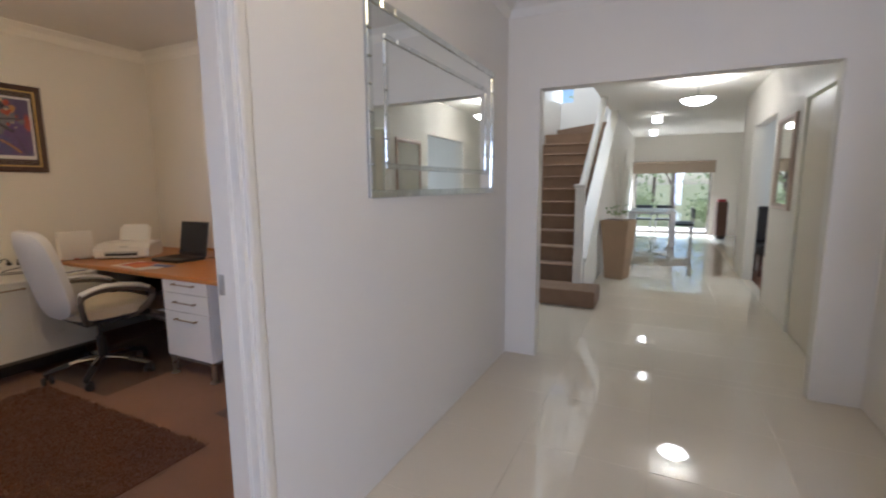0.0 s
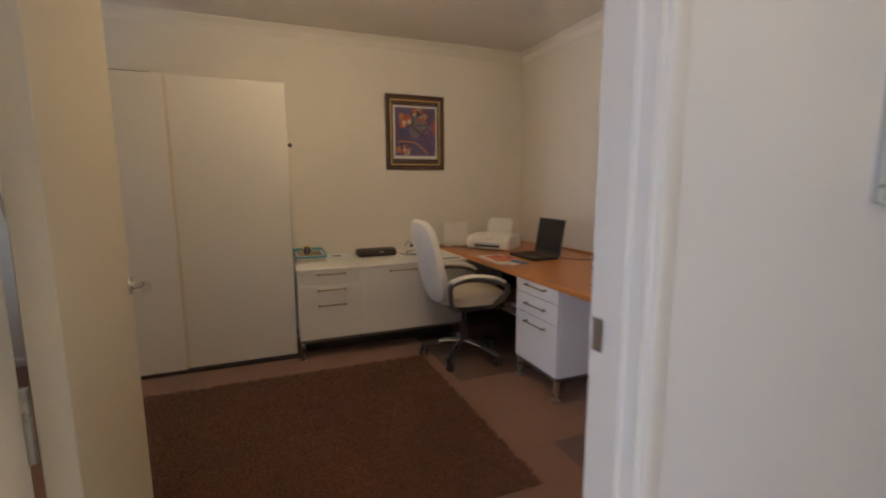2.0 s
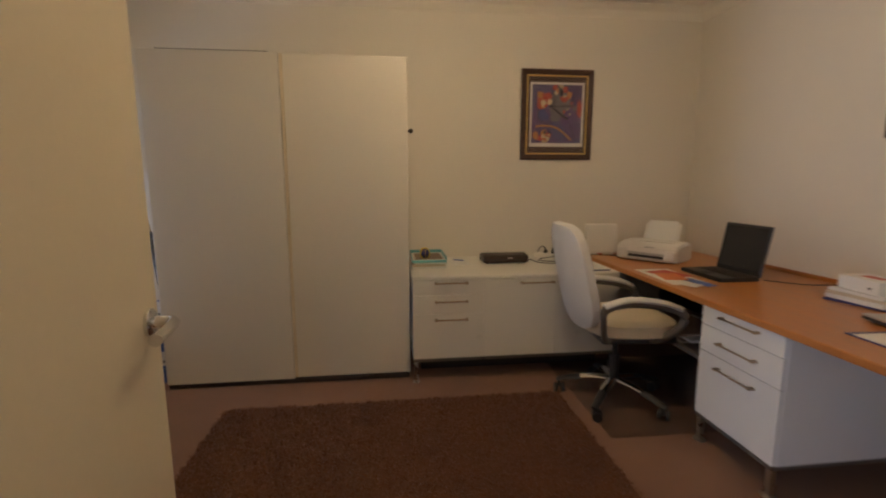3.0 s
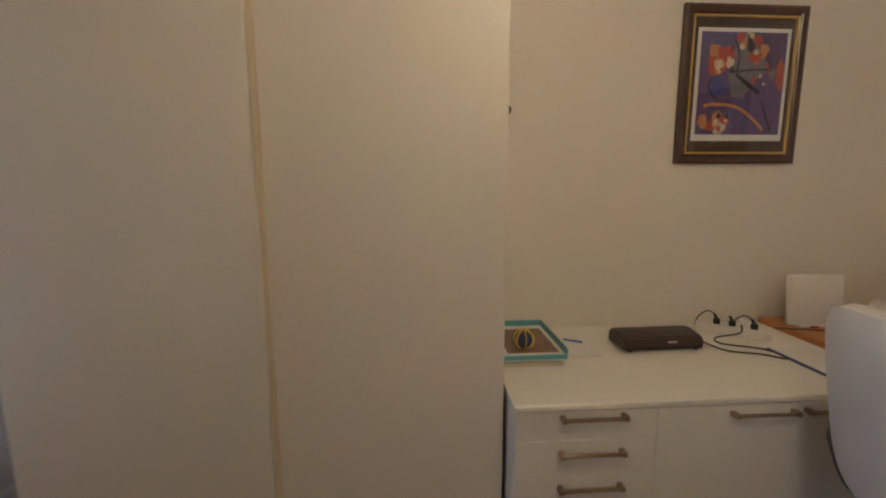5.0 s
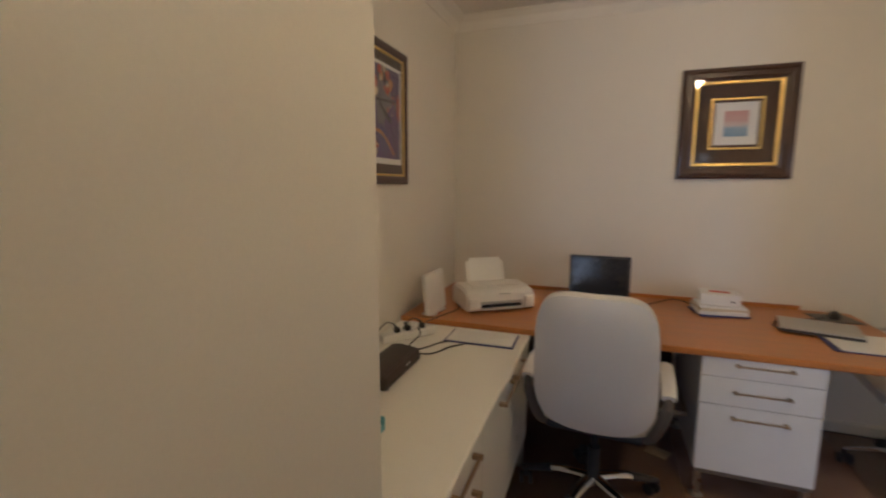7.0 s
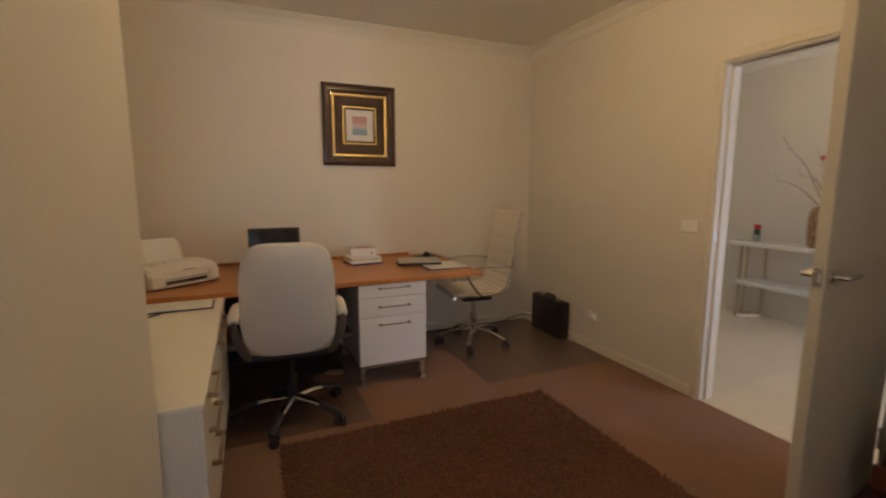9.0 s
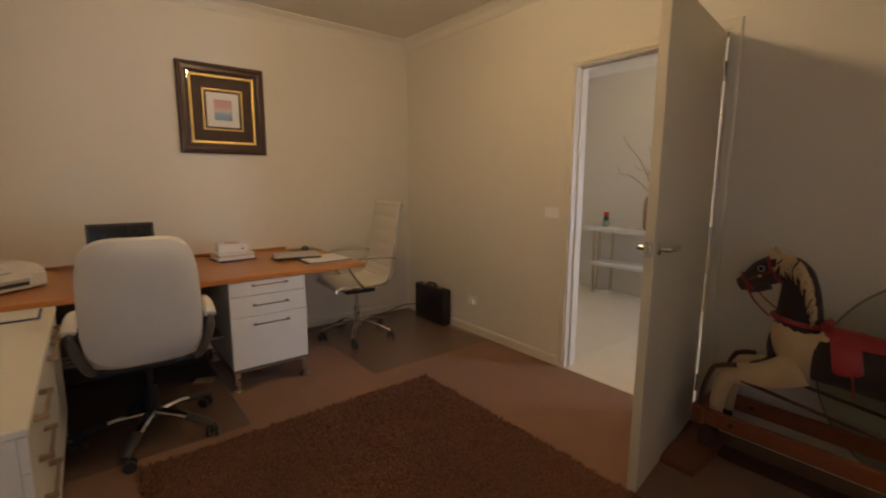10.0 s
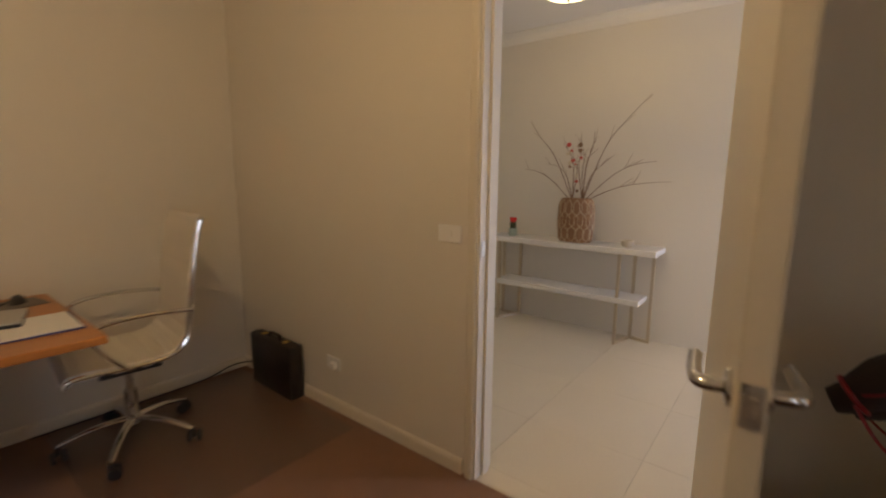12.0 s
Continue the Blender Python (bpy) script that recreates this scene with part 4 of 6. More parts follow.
def shutter_window(name, x0, x1, label):
    w = thing(name, ((x0 + x1) / 2, SY, WZ0), label, "window", kind="structure")
    b = bmesh.new()
    bx(b, x0 - 0.05, SY + 0.001, WZ0 - 0.07, x0 + 0.02, SY + 0.022, WZ1 + 0.05, 0.004)
    bx(b, x1 - 0.02, SY + 0.001, WZ0 - 0.07, x1 + 0.05, SY + 0.022, WZ1 + 0.05, 0.004)
    bx(b, x0 + 0.02, SY + 0.001, WZ1 - 0.02, x1 - 0.02, SY + 0.022, WZ1 + 0.05, 0.004)
    bx(b, x0 + 0.02, SY + 0.001, WZ0 - 0.07, x1 - 0.02, SY + 0.022, WZ0 + 0.02, 0.004)
    part("window_frame", b, TRIM, w)
    a, c, z0, z1 = x0 + 0.022, x1 - 0.022, WZ0 + 0.022, WZ1 - 0.022
    s, zr = 0.078, 1.23
    b = bmesh.new()
    bx(b, a, SY - 0.01, z0, a + s, SY + 0.018, z1, 0.003)
    bx(b, c - s, SY - 0.01, z0, c, SY + 0.018, z1, 0.003)
    bx(b, a + s, SY - 0.01, z0, c - s, SY + 0.018, z0 + 0.09, 0.003)
    bx(b, a + s, SY - 0.01, z1 - 0.075, c - s, SY + 0.018, z1, 0.003)
    bx(b, a + s, SY - 0.01, zr - 0.038, c - s, SY + 0.018, zr + 0.038, 0.003)
    sh = part("shutter", b, SLATM, w, "white plantation shutter panel")
    slat = None
    for lo, hi, tilt in ((z0 + 0.09, zr - 0.038, 12), (zr + 0.038, z1 - 0.075, 20)):
        n = int((hi - lo) / 0.072)
        for k in range(n):
            z = lo + (k + 0.5) * (hi - lo) / n
            b = bmesh.new()
            tube(b, [(a + s + 0.004, 0, 0), (c - s - 0.004, 0, 0)], 0.031, 10, 0.16)
            moved(b, pose(0, SY + 0.002, z) @ Matrix.Translation(((a + c) / 2, 0, 0)) @ pose(0, 0, 0, tilt, 0, 0) @ Matrix.Translation((-(a + c) / 2, 0, 0)))
            part("slat", b, SLATM, sh, smooth=True)
    b = bmesh.new()
    for u, v in ((x0, x0 + 0.035), (x1 - 0.035, x1)):
        bx(b, u, SY - 0.11, WZ0, v, SY - 0.075, WZ1)
    bx(b, x0 + 0.035, SY - 0.11, WZ0, x1 - 0.035, SY - 0.075, WZ0 + 0.035)
    bx(b, x0 + 0.035, SY - 0.11, WZ1 - 0.035, x1 - 0.035, SY - 0.075, WZ1)
    part("sash", b, TRIM, w, "outer aluminium sash")
    part("pane", box(x0 + 0.03, SY - 0.096, WZ0 + 0.03, x1 - 0.03, SY - 0.09, WZ1 - 0.03), CLEAR, w).visible_shadow = False
    return w


shutter_window("window_1", *WIN[0], "tall study window with white plantation shutters, slats open")
shutter_window("window_2", *WIN[1], "second study window with white plantation shutters")

pole = thing("leaning_pole", (-4.42, -1.12, 0), "thin wooden pole leaning against the wall beside the wardrobe", "pole")
part("shaft", rod(bmesh.new(), (-4.345, -1.32, 0.95), (-4.345, -1.535, 2.03), 0.015, 12), material("pale_pole_wood", (0.36, 0.27, 0.16), 0.6, vary=0.15, bump=0.05), pole, smooth=True)
part("grip", tube(bmesh.new(), smooth_path([(-4.355, -1.20, 0.0), (-4.35, -1.27, 0.45), (-4.348, -1.295, 0.72), (-4.345, -1.32, 0.955)], 5), 0.019, 10), BLACK, pole, "black lower sleeve", smooth=True)

fbx = thing("flat_box", (-3.98, -1.13, 0), "flat blue and white carton standing beside the wardrobe", "carton")
part("carton", box(-4.02, -1.126, 0.0, -3.955, -1.062, 0.552, 0.002), BLUEP, fbx)
for z0_, z1_ in ((0.12, 0.215), (0.44, 0.55)):
    part("carton_label", box(-3.9548, -1.124, z0_, -3.9540, -1.064, z1_), PAPER, fbx, "white printed label")
    for k in range(2):
        part("text_bar", box(-3.9539, -1.118 + 0.022 * k, z0_ + 0.02, -3.9536, -1.106 + 0.022 * k, z0_ + 0.035), DARK, fbx)

# ---------------------------------------------------------------- things on the low cabinets
Z = 0.7085
tray = thing("paper_tray", (-4.17, 0.62, Z), "teal plastic letter tray full of papers", "paper tray")
b = bmesh.new()
bx(b, -4.34, 0.505, Z + 0.045, -4.0, 0.745, Z + 0.049)
bx(b, -4.34, 0.505, Z + 0.049, -4.0, 0.509, Z + 0.085)
bx(b, -4.34, 0.741, Z + 0.049, -4.0, 0.745, Z + 0.085)
bx(b, -4.34, 0.509, Z + 0.049, -4.336, 0.741, Z + 0.085)
bx(b, -4.004, 0.509, Z + 0.049, -4.0, 0.741, Z + 0.062)
part("tray", b, TEAL, tray)
part("tray_print", box(-4.28, 0.53, Z + 0.0642, -4.02, 0.72, Z + 0.066), material("brown_photo_print", (0.24, 0.14, 0.08), 0.4, vary=0.5, scale=20, bump=0), tray, "brown photographic print")
part("paper_stack", box(-4.33, 0.512, Z + 0.0495, -4.008, 0.738, Z + 0.064, 0.001), PAPER, tray)
for k, (dx, dy, h) in enumerate(((0.0, 0.0, 0.016), (0.006, -0.008, 0.015), (-0.004, 0.004, 0.013))):
    z = Z + 0.0003 + sum((0.016, 0.015, 0.013)[:k])
    mg = solid("magazine", box(-4.335 + dx, 0.515 + dy, z, -4.012 + dx, 0.742 + dy, z + h - 0.0005, 0.001), (PAPER, LEATHERC, PAPER)[k], "stacked magazine with pale cover under the tray", "magazine", kind="", group="magazines under the tray")
ball = thing("toy_ball", (-4.07, 0.60, Z + 0.066), "small navy and yellow striped toy ball in the tray", "toy ball")
b = bmesh.new()
bmesh.ops.create_uvsphere(b, u_segments=20, v_segments=14, radius=0.034, matrix=Matrix.Translation((-4.07, 0.60, Z + 0.100)))
part("ball", b, NAVY, ball, smooth=True)
for a in (0, 60, 120):
    b = bmesh.new()
    pts = [(-4.07 + 0.0345 * math.cos(t) * math.cos(radians(a)), 0.60 + 0.0345 * math.cos(t) * math.sin(radians(a)), Z + 0.100 + 0.0345 * math.sin(t)) for t in (2 * math.pi * k / 24 for k in range(25))]
    part("stripe", tube(b, pts, 0.006, 6, 0.4, up=(math.cos(radians(a + 90)), math.sin(radians(a + 90)), 0)), YELLOW, ball, smooth=True)
sheet = thing("paper_sheet", (-4.22, 0.86, Z), "loose white note pad with a blue pen", "note pad")
part("pad", moved(box(-0.105, -0.06, 0, 0.105, 0.07, 0.006, 0.001), pose(-4.22, 0.855, Z, 0, 0, 8)), PAPER, sheet)
part("pen", rod(bmesh.new(), (-4.29, 0.83, Z + 0.011), (-4.25, 0.90, Z + 0.011), 0.004, 8), BLUEP, sheet, "blue pen")
dev = thing("laminator", (-4.22, 1.2, Z), "slim black laminator on the white cabinet", "laminator", turn=1)
b = prism([(-0.075, 0.004), (0.068, 0.004), (0.075, 0.015), (0.073, 0.042), (0.06, 0.057), (-0.02, 0.068), (-0.06, 0.062), (-0.075, 0.045)], "y", -0.168, 0.168)
bmesh.ops.bevel(b, geom=list(b.edges), offset=0.006, segments=2, affect="EDGES")
part("housing", b, LAMIN, dev, smooth=True)
part("slot", box(0.0745, -0.14, 0.022, 0.0765, 0.14, 0.028), DARK, dev)
part("badge", moved(box(0.0745, -0.02, 0.036, 0.0762, 0.02, 0.043), pose(0, 0.03, 0)), SILVER, dev, "small silver badge")
for x in (-0.06, 0.06):
    for y in (-0.14, 0.14):
        part("foot", rod(bmesh.new(), (x, y, 0), (x, y, 0.005), 0.008, 8), BLACK, dev)
b = tube(bmesh.new(), smooth_path([(-4.20, 1.39, Z + 0.02), (-4.13, 1.45, Z + 0.004), (-4.08, 1.56, Z + 0.004), (-4.03, 1.62, Z + 0.004), (-4.06, 1.66, Z + 0.004), (-4.14, 1.60, Z + 0.004), (-4.20, 1.48, Z + 0.006), (-4.26, 1.50, Z + 0.010), (-4.25, 1.60, Z + 0.03), (-4.27, 1.62, Z + 0.06)], 6), 0.0035, 6)
solid("power_cable", b, BLACK, "thin looped black power cable on the cabinet top", "cable", kind="", smooth=True)
pb = thing("power_board", (-4.325, 1.62, Z), "white power board with four plugs in it", "power board", turn=52)
part("strip", box(-0.145, -0.028, 0, 0.145, 0.028, 0.036, 0.005, 2), PRINTW, pb, "white plastic outlet strip")
for k, (dx, m) in enumerate(((-0.06, BLACK), (0.0, BLACK), (0.042, PRINTW), (0.082, BLACK))):
    b = bmesh.new()
    bx(b, dx - 0.014, -0.013, 0.0365, dx + 0.014, 0.015, 0.062 + 0.012 * (k == 2), 0.006, 2)
    rod(b, (dx, 0.004, 0.06), (dx - 0.012, 0.012, 0.078), 0.006, 8)
    part("plug", b, m, pb, "power plug", smooth=True)
    if k in (0, 3):
        part("lead", tube(bmesh.new(), smooth_path([(dx - 0.012, 0.012, 0.078), (dx - 0.04, 0.03, 0.085), (dx - 0.075, 0.045, 0.05), (dx - 0.09, 0.05, 0.003)], 5), 0.003, 6), BLACK, pb, smooth=True)
clip = thing("clipboard", (-3.97, 1.73, Z), "navy clipboard with printed white sheets", "clipboard", turn=1)
part("board", box(-0.172, -0.098, 0, 0.172, 0.095, 0.006, 0.002), NAVY, clip)
part("paper", box(-0.160, -0.090, 0.0062, 0.162, 0.088, 0.011, 0.001), PAPER, clip)
for k in range(7):
    part("text_line", box(-0.13, -0.07 + 0.02 * k, 0.0112, 0.08 + 0.03 * ((k * 7) % 3), -0.067 + 0.02 * k, 0.0114), SILVER, clip)
router = thing("router", (-4.335, 1.99, DT), "upright white network router against the wall", "router", turn=88)
b = box(-0.105, -0.017, -0.115, 0.150, 0.017, 0.115, 0.012, 3)
part("case", moved(b, pose(0, 0, 0.122, -6, 0, 0)), PRINTW, router, smooth=True)
part("stand", box(-0.065, -0.04, 0.0, 0.11, 0.04, 0.012, 0.004), PRINTW, router)
part("label", box(-0.02, -0.0405, 0.0005, 0.02, -0.0401, 0.01), REDP, router)

# ---------------------------------------------------------------- things on the desk
Z = DT + 0.0005
pr = thing("printer", (-3.97, 2.17, Z), "white inkjet printer with an upright sheet of paper", "printer", turn=36)
b = prism([(0.0, 0.012), (0.02, 0.0), (0.27, 0.0), (0.285, 0.02), (0.285, 0.105), (0.255, 0.132), (0.07, 0.128), (0.018, 0.112), (0.0, 0.085)], "x", -0.215, 0.215)
bmesh.ops.bevel(b, geom=list(b.edges), offset=0.011, segments=3, affect="EDGES")
part("body", b, PRINTW, pr, smooth=True)
part("lid", box(-0.150, 0.085, 0.1285, 0.150, 0.235, 0.1375, 0.004, 2), PRINTW, pr)
part("paper_slot", box(-0.125, -0.0035, 0.026, 0.125, 0.012, 0.044), BLACK, pr, "dark paper outlet")
part("slot_trim", box(-0.130, -0.0030, 0.046, 0.130, 0.008, 0.062, 0.002), SILVER, pr, "grey trim above the outlet")
part("output_tray", moved(box(-0.12, -0.035, 0, 0.12, -0.004, 0.006, 0.002), pose(0, 0, 0.018)), PRINTW, pr)
part("panel", moved(box(-0.035, -0.001, -0.005, 0.035, 0.001, 0.005), pose(0.02, 0.0075, 0.1005, 33, 0, 0)), SILVER, pr)
for sx in (-1, 1):
    part("cheek", box(sx * 0.175 - 0.034, -0.012, 0.010, sx * 0.175 + 0.034, 0.05, 0.088, 0.012, 3), PRINTW, pr, "rounded front corner", smooth=True)
part("paper_support", moved(box(-0.130, -0.004, 0, 0.130, 0.004, 0.15, 0.003), pose(0, 0.250, 0.11, -20, 0, 0)), PRINTW, pr)
part("paper", moved(box(-0.106, -0.008, 0, 0.106, -0.0052, 0.165), pose(0, 0.250, 0.115, -20, 0, 0)), PAPER, pr)
lt = thing("laptop", (-3.44, 2.35, Z), "open black laptop with a dark screen", "laptop")
part("base", box(-3.615, 2.205, Z, -3.265, 2.445, Z + 0.024, 0.005, 2), BLACK, lt)
sc = part("screen", moved(box(-0.175, -0.006, 0, 0.175, 0.006, 0.295, 0.004), pose(-3.44, 2.452, Z + 0.018, -9.5, 0, 0)), BLACK, lt)
part("display", moved(box(-0.160, -0.0075, 0.03, 0.160, -0.0062, 0.28), pose(-3.44, 2.452, Z + 0.018, -9.5, 0, 0)), SCREEN, sc, "dark glossy display")
KB = bmesh.new()
for r in range(5):
    for c in range(13):
        bx(KB, -3.60 + 0.025 * c, 2.30 + 0.024 * r, Z + 0.0242, -3.60 + 0.025 * c + 0.021, 2.30 + 0.024 * r + 0.020, Z + 0.027)
part("keyboard", KB, DARK, lt)
part("touchpad", box(-3.48, 2.22, Z + 0.0242, -3.40, 2.275, Z + 0.0248), DARK, lt)
rngp = random.Random(3)
for k, (x, y, w, d, a, m, lb, zz) in enumerate(((-3.46, 2.03, 0.44, 0.22, -3, PAPER, "large loose white sheet on the desk", 0.0), (-3.52, 2.06, 0.21, 0.16, 14, REDP, "red printed leaflet on the desk", 0.002), (-3.44, 2.02, 0.19, 0.13, -12, ORANGEP, "orange printed leaflet on the desk", 0.004),
                                         (-3.28, 2.08, 0.20, 0.07, 6, BLUEP, "blue folded brochure on the desk", 0.003), (-3.22, 1.99, 0.10, 0.09, 28, PAPER, "small white card on the desk", 0.006))):
    solid("leaflet", moved(box(-w / 2, -d / 2, 0, w / 2, d / 2, 0.0016), pose(x, y, Z + zz, 0, 0, a)), m, lb, "leaflet", kind="", group="papers on the desk")
stack = thing("book_stack", (-2.78, 2.57, Z), "short pile of white books and papers", "book pile", turn=7)
for k, (w, d, h, a, m) in enumerate(((0.26, 0.20, 0.010, 4, NAVY), (0.25, 0.19, 0.022, -3, PAPER), (0.25, 0.19, 0.014, 2, LEATHERC), (0.24, 0.18, 0.014, -5, PAPER))):
    z = sum((0.010, 0.022, 0.014, 0.014)[:k])
    part("book", moved(box(-w / 2, -d / 2, z, w / 2, d / 2, z + h - 0.0006, 0.002), pose(0, 0, 0, 0, 0, a)), m, stack)
bxp = thing("white_box", (-2.78, 2.58, Z + 0.0605), "small white cardboard box on the book pile", "box", turn=-6)
part("carton", box(-0.10, -0.075, 0, 0.10, 0.075, 0.062, 0.002), PAPER, bxp)
part("carton_label", box(-0.05, -0.02, 0.0621, 0.05, 0.03, 0.0626), REDP, bxp, "reddish top label")
part("carton_seal", box(0.055, -0.0758, 0.02, 0.068, -0.0751, 0.03), DARK, bxp)
fold = thing("folder", (-2.25, 2.19, Z), "open navy folder with white sheets near the desk corner", "folder", turn=-3)
part("cover", box(-0.17, -0.15, 0, 0.17, 0.16, 0.005, 0.001), NAVY, fold)
part("sheet", moved(box(-0.15, -0.14, 0.0052, 0.155, 0.15, 0.008), pose(0.005, 0, 0, 0, 0, 2)), PAPER, fold)
lap2 = thing("closed_laptop", (-2.38, 2.36, Z + 0.0085), "closed silver laptop on the folder", "laptop", turn=-14)
part("base", box(-0.165, -0.12, 0.0, 0.165, 0.12, 0.013, 0.005, 2), BLACK, lap2)
part("lid", box(-0.165, -0.12, 0.0135, 0.165, 0.12, 0.022, 0.004, 2), SILVER, lap2, "silver lid")
mp = solid("mouse_pad", moved(box(-0.10, -0.09, 0, 0.10, 0.09, 0.004, 0.001), pose(-2.20, 2.66, Z, 0, 0, 8)), GREYARM, "grey mouse pad on the desk", "mouse pad", kind="")
ms = thing("computer_mouse", (-2.19, 2.68, Z + 0.0045), "black computer mouse on its pad", "computer mouse", turn=70)
b = bmesh.new()
bmesh.ops.create_uvsphere(b, u_segments=18, v_segments=12, radius=1.0)
for v in b.verts:
    v.co = Vector((v.co.x * 0.055, v.co.y * 0.031, max(v.co.z, 0) * 0.036))
part("shell", b, BLACK, ms, smooth=True)
part("wheel", moved(rod(bmesh.new(), (0, -0.004, 0), (0, 0.004, 0), 0.006, 10), pose(0.03, 0, 0.029)), GREYARM, ms)
for pts, lb in (([(-3.26, 2.46, Z + 0.01), (-3.15, 2.62, Z + 0.004), (-3.0, 2.70, Z + 0.03), (-2.9, 2.72, Z + 0.005)], "black charger cable along the desk back"),
                ([(-2.52, 2.28, Z + 0.004), (-2.56, 2.40, Z + 0.004), (-2.48, 2.52, Z + 0.004), (-2.3, 2.60, Z + 0.008), (-2.2, 2.73, Z + 0.012)], "thin black mouse cable on the desk"),
                ([(-4.30, 1.80, Z + 0.004), (-4.26, 1.95, Z + 0.004), (-4.22, 2.12, Z + 0.004), (-4.28, 2.26, Z + 0.02), (-4.34, 2.38, Z + 0.05)], "dark lead behind the router")):
    solid("desk_cable", tube(bmesh.new(), smooth_path(pts, 6), 0.003, 6), BLACK, lb, "cable", kind="", smooth=True)
# thin pale brown slab on the floor below the desk
solid("envelope", moved(box(-0.062, -0.045, 0.0045, 0.062, 0.045, 0.009, 0.001), pose(-3.087, 2.215, 0, 0, 0, -28)), material("pale_brown_patch", (0.36, 0.25, 0.14), 0.75, vary=0.2, scale=14, bump=0.05), "small flat pale brown patch on the floor under the desk", "paper", kind="")
PILEM = material("brown_paper_bundle", (0.36, 0.27, 0.20), 0.7, vary=0.4, scale=8, bump=0.1)
shelf_papers = thing("document_stack", (-3.62, 2.3, 0.3355), "loose stack of documents on the shelf under the desk", "documents")
for k, (x0_, x1_, y0_, y1_) in enumerate(((-3.90, -3.40, 2.10, 2.48), (-3.86, -3.36, 2.13, 2.50), (-3.88, -3.44, 2.09, 2.44))):
    part("document", box(x0_, y0_, 0.3355 + 0.013 * k, x1_, y1_, 0.348 + 0.013 * k, 0.002), (PILEM, PAPER, PILEM)[k], shelf_papers)

# ---------------------------------------------------------------- along the east wall
case = thing("briefcase", (-1.101, 2.348, 0), "black leather briefcase standing by the wall", "briefcase", turn=-1)
b = bmesh.new()
bx(b, -0.046, -0.227, 0.0, 0.046, 0.227, 0.335, 0.014, 2)
part("shell", b, LEATHERB, case, smooth=True)
part("seam", box(-0.003, -0.2285, 0.004, 0.003, 0.2285, 0.3365), DARK, case)
part("handle", tube(bmesh.new(), smooth_path([(0, -0.06, 0.334), (0, -0.055, 0.357), (0, 0.0, 0.362), (0, 0.055, 0.357), (0, 0.06, 0.334)], 5), 0.009, 8), LEATHERB, case, smooth=True)
for y in (-0.12, 0.12):
    part("latch", box(-0.016, y - 0.016, 0.332, 0.016, y + 0.016, 0.339, 0.001), GOLD, case, "brass latch")
sw = thing("light_switch", (EX, 1.035, 1.06), "white light switch plate by the doorway", "light switch")
part("plate", box(EX - 0.009, 0.972, 1.058, EX - 0.0005, 1.098, 1.134, 0.003), SOCKETW, sw)
part("rocker", box(EX - 0.013, 1.022, 1.082, EX - 0.009, 1.048, 1.110, 0.001), SOCKETW, sw)
so = thing("power_socket", (EX, 1.853, 0.25), "white double power socket with a plug", "power socket")
part("plate", box(EX - 0.009, 1.795, 0.25, EX - 0.0005, 1.911, 0.322, 0.003), SOCKETW, so)
part("plug", box(EX - 0.038, 1.815, 0.262, EX - 0.009, 1.85, 0.30, 0.006, 2), SOCKETW, so)
b = tube(bmesh.new(), smooth_path([(-1.09, 2.60, 0.10), (-1.10, 2.72, 0.075), (-1.18, 2.79, 0.05), (-1.34, 2.80, 0.012), (-1.7, 2.79, 0.008), (-2.2, 2.80, 0.008)], 6), 0.0045, 6)
solid("floor_cable", b, BLACK, "dark power cable running along the skirting", "cable", kind="", smooth=True)

# rocking horse on its safety stand
HXC = -1.27
horse = thing("rocking_horse", (HXC, -0.72, 0), "brown and cream rocking horse with red saddle on stand", "rocking horse")


def yz(*p):
    return [(HXC + (q[2] if len(q) > 2 else 0), q[0], q[1]) for q in p]


def limb(name, pts, rad, mat, flat=0.8, label="", n=5, seg=16):
    pp = smooth_path(pts, n)
    rr = []
    for i in range(len(pp)):
        t = i / (len(pp) - 1) * (len(rad) - 1)
        k = min(int(t), len(rad) - 2)
        rr.append(rad[k] + (rad[k + 1] - rad[k]) * (t - k))
    return part(name, tube(bmesh.new(), pp, rr, seg, flat, up=(1, 0, 0)), mat, horse, label, smooth=True)


limb("neck", yz((-0.462, 0.66), (-0.453, 0.75), (-0.448, 0.85), (-0.432, 0.93), (-0.40, 0.985)), [0.100, 0.084, 0.070, 0.058, 0.03], FURB, 0.74, "dark brown neck")
limb("head", yz((-0.415, 0.965), (-0.36, 0.945), (-0.305, 0.912), (-0.255, 0.868), (-0.222, 0.848)), [0.035, 0.062, 0.058, 0.038, 0.028], FURB, 0.78, "dark brown head")
limb("lower_jaw", yz((-0.335, 0.872), (-0.295, 0.850), (-0.262, 0.832)), [0.026, 0.024, 0.015], FURB, 0.8, "open lower jaw", 4, 12)
limb("chest", yz((-0.425, 0.735), (-0.452, 0.665), (-0.50, 0.615), (-0.57, 0.607), (-0.65, 0.605)), [0.060, 0.098, 0.116, 0.108, 0.098], FURW, 0.85, "cream chest")
limb("barrel", yz((-0.53, 0.606), (-0.62, 0.602), (-0.72, 0.598), (-0.83, 0.602)), [0.1115, 0.108, 0.110, 0.113], FURB, 0.87, "dark brown barrel")
limb("rump", yz((-0.775, 0.602), (-0.86, 0.605), (-0.95, 0.592), (-1.0, 0.56)), [0.114, 0.120, 0.102, 0.05], FURW, 0.87, "cream rump")
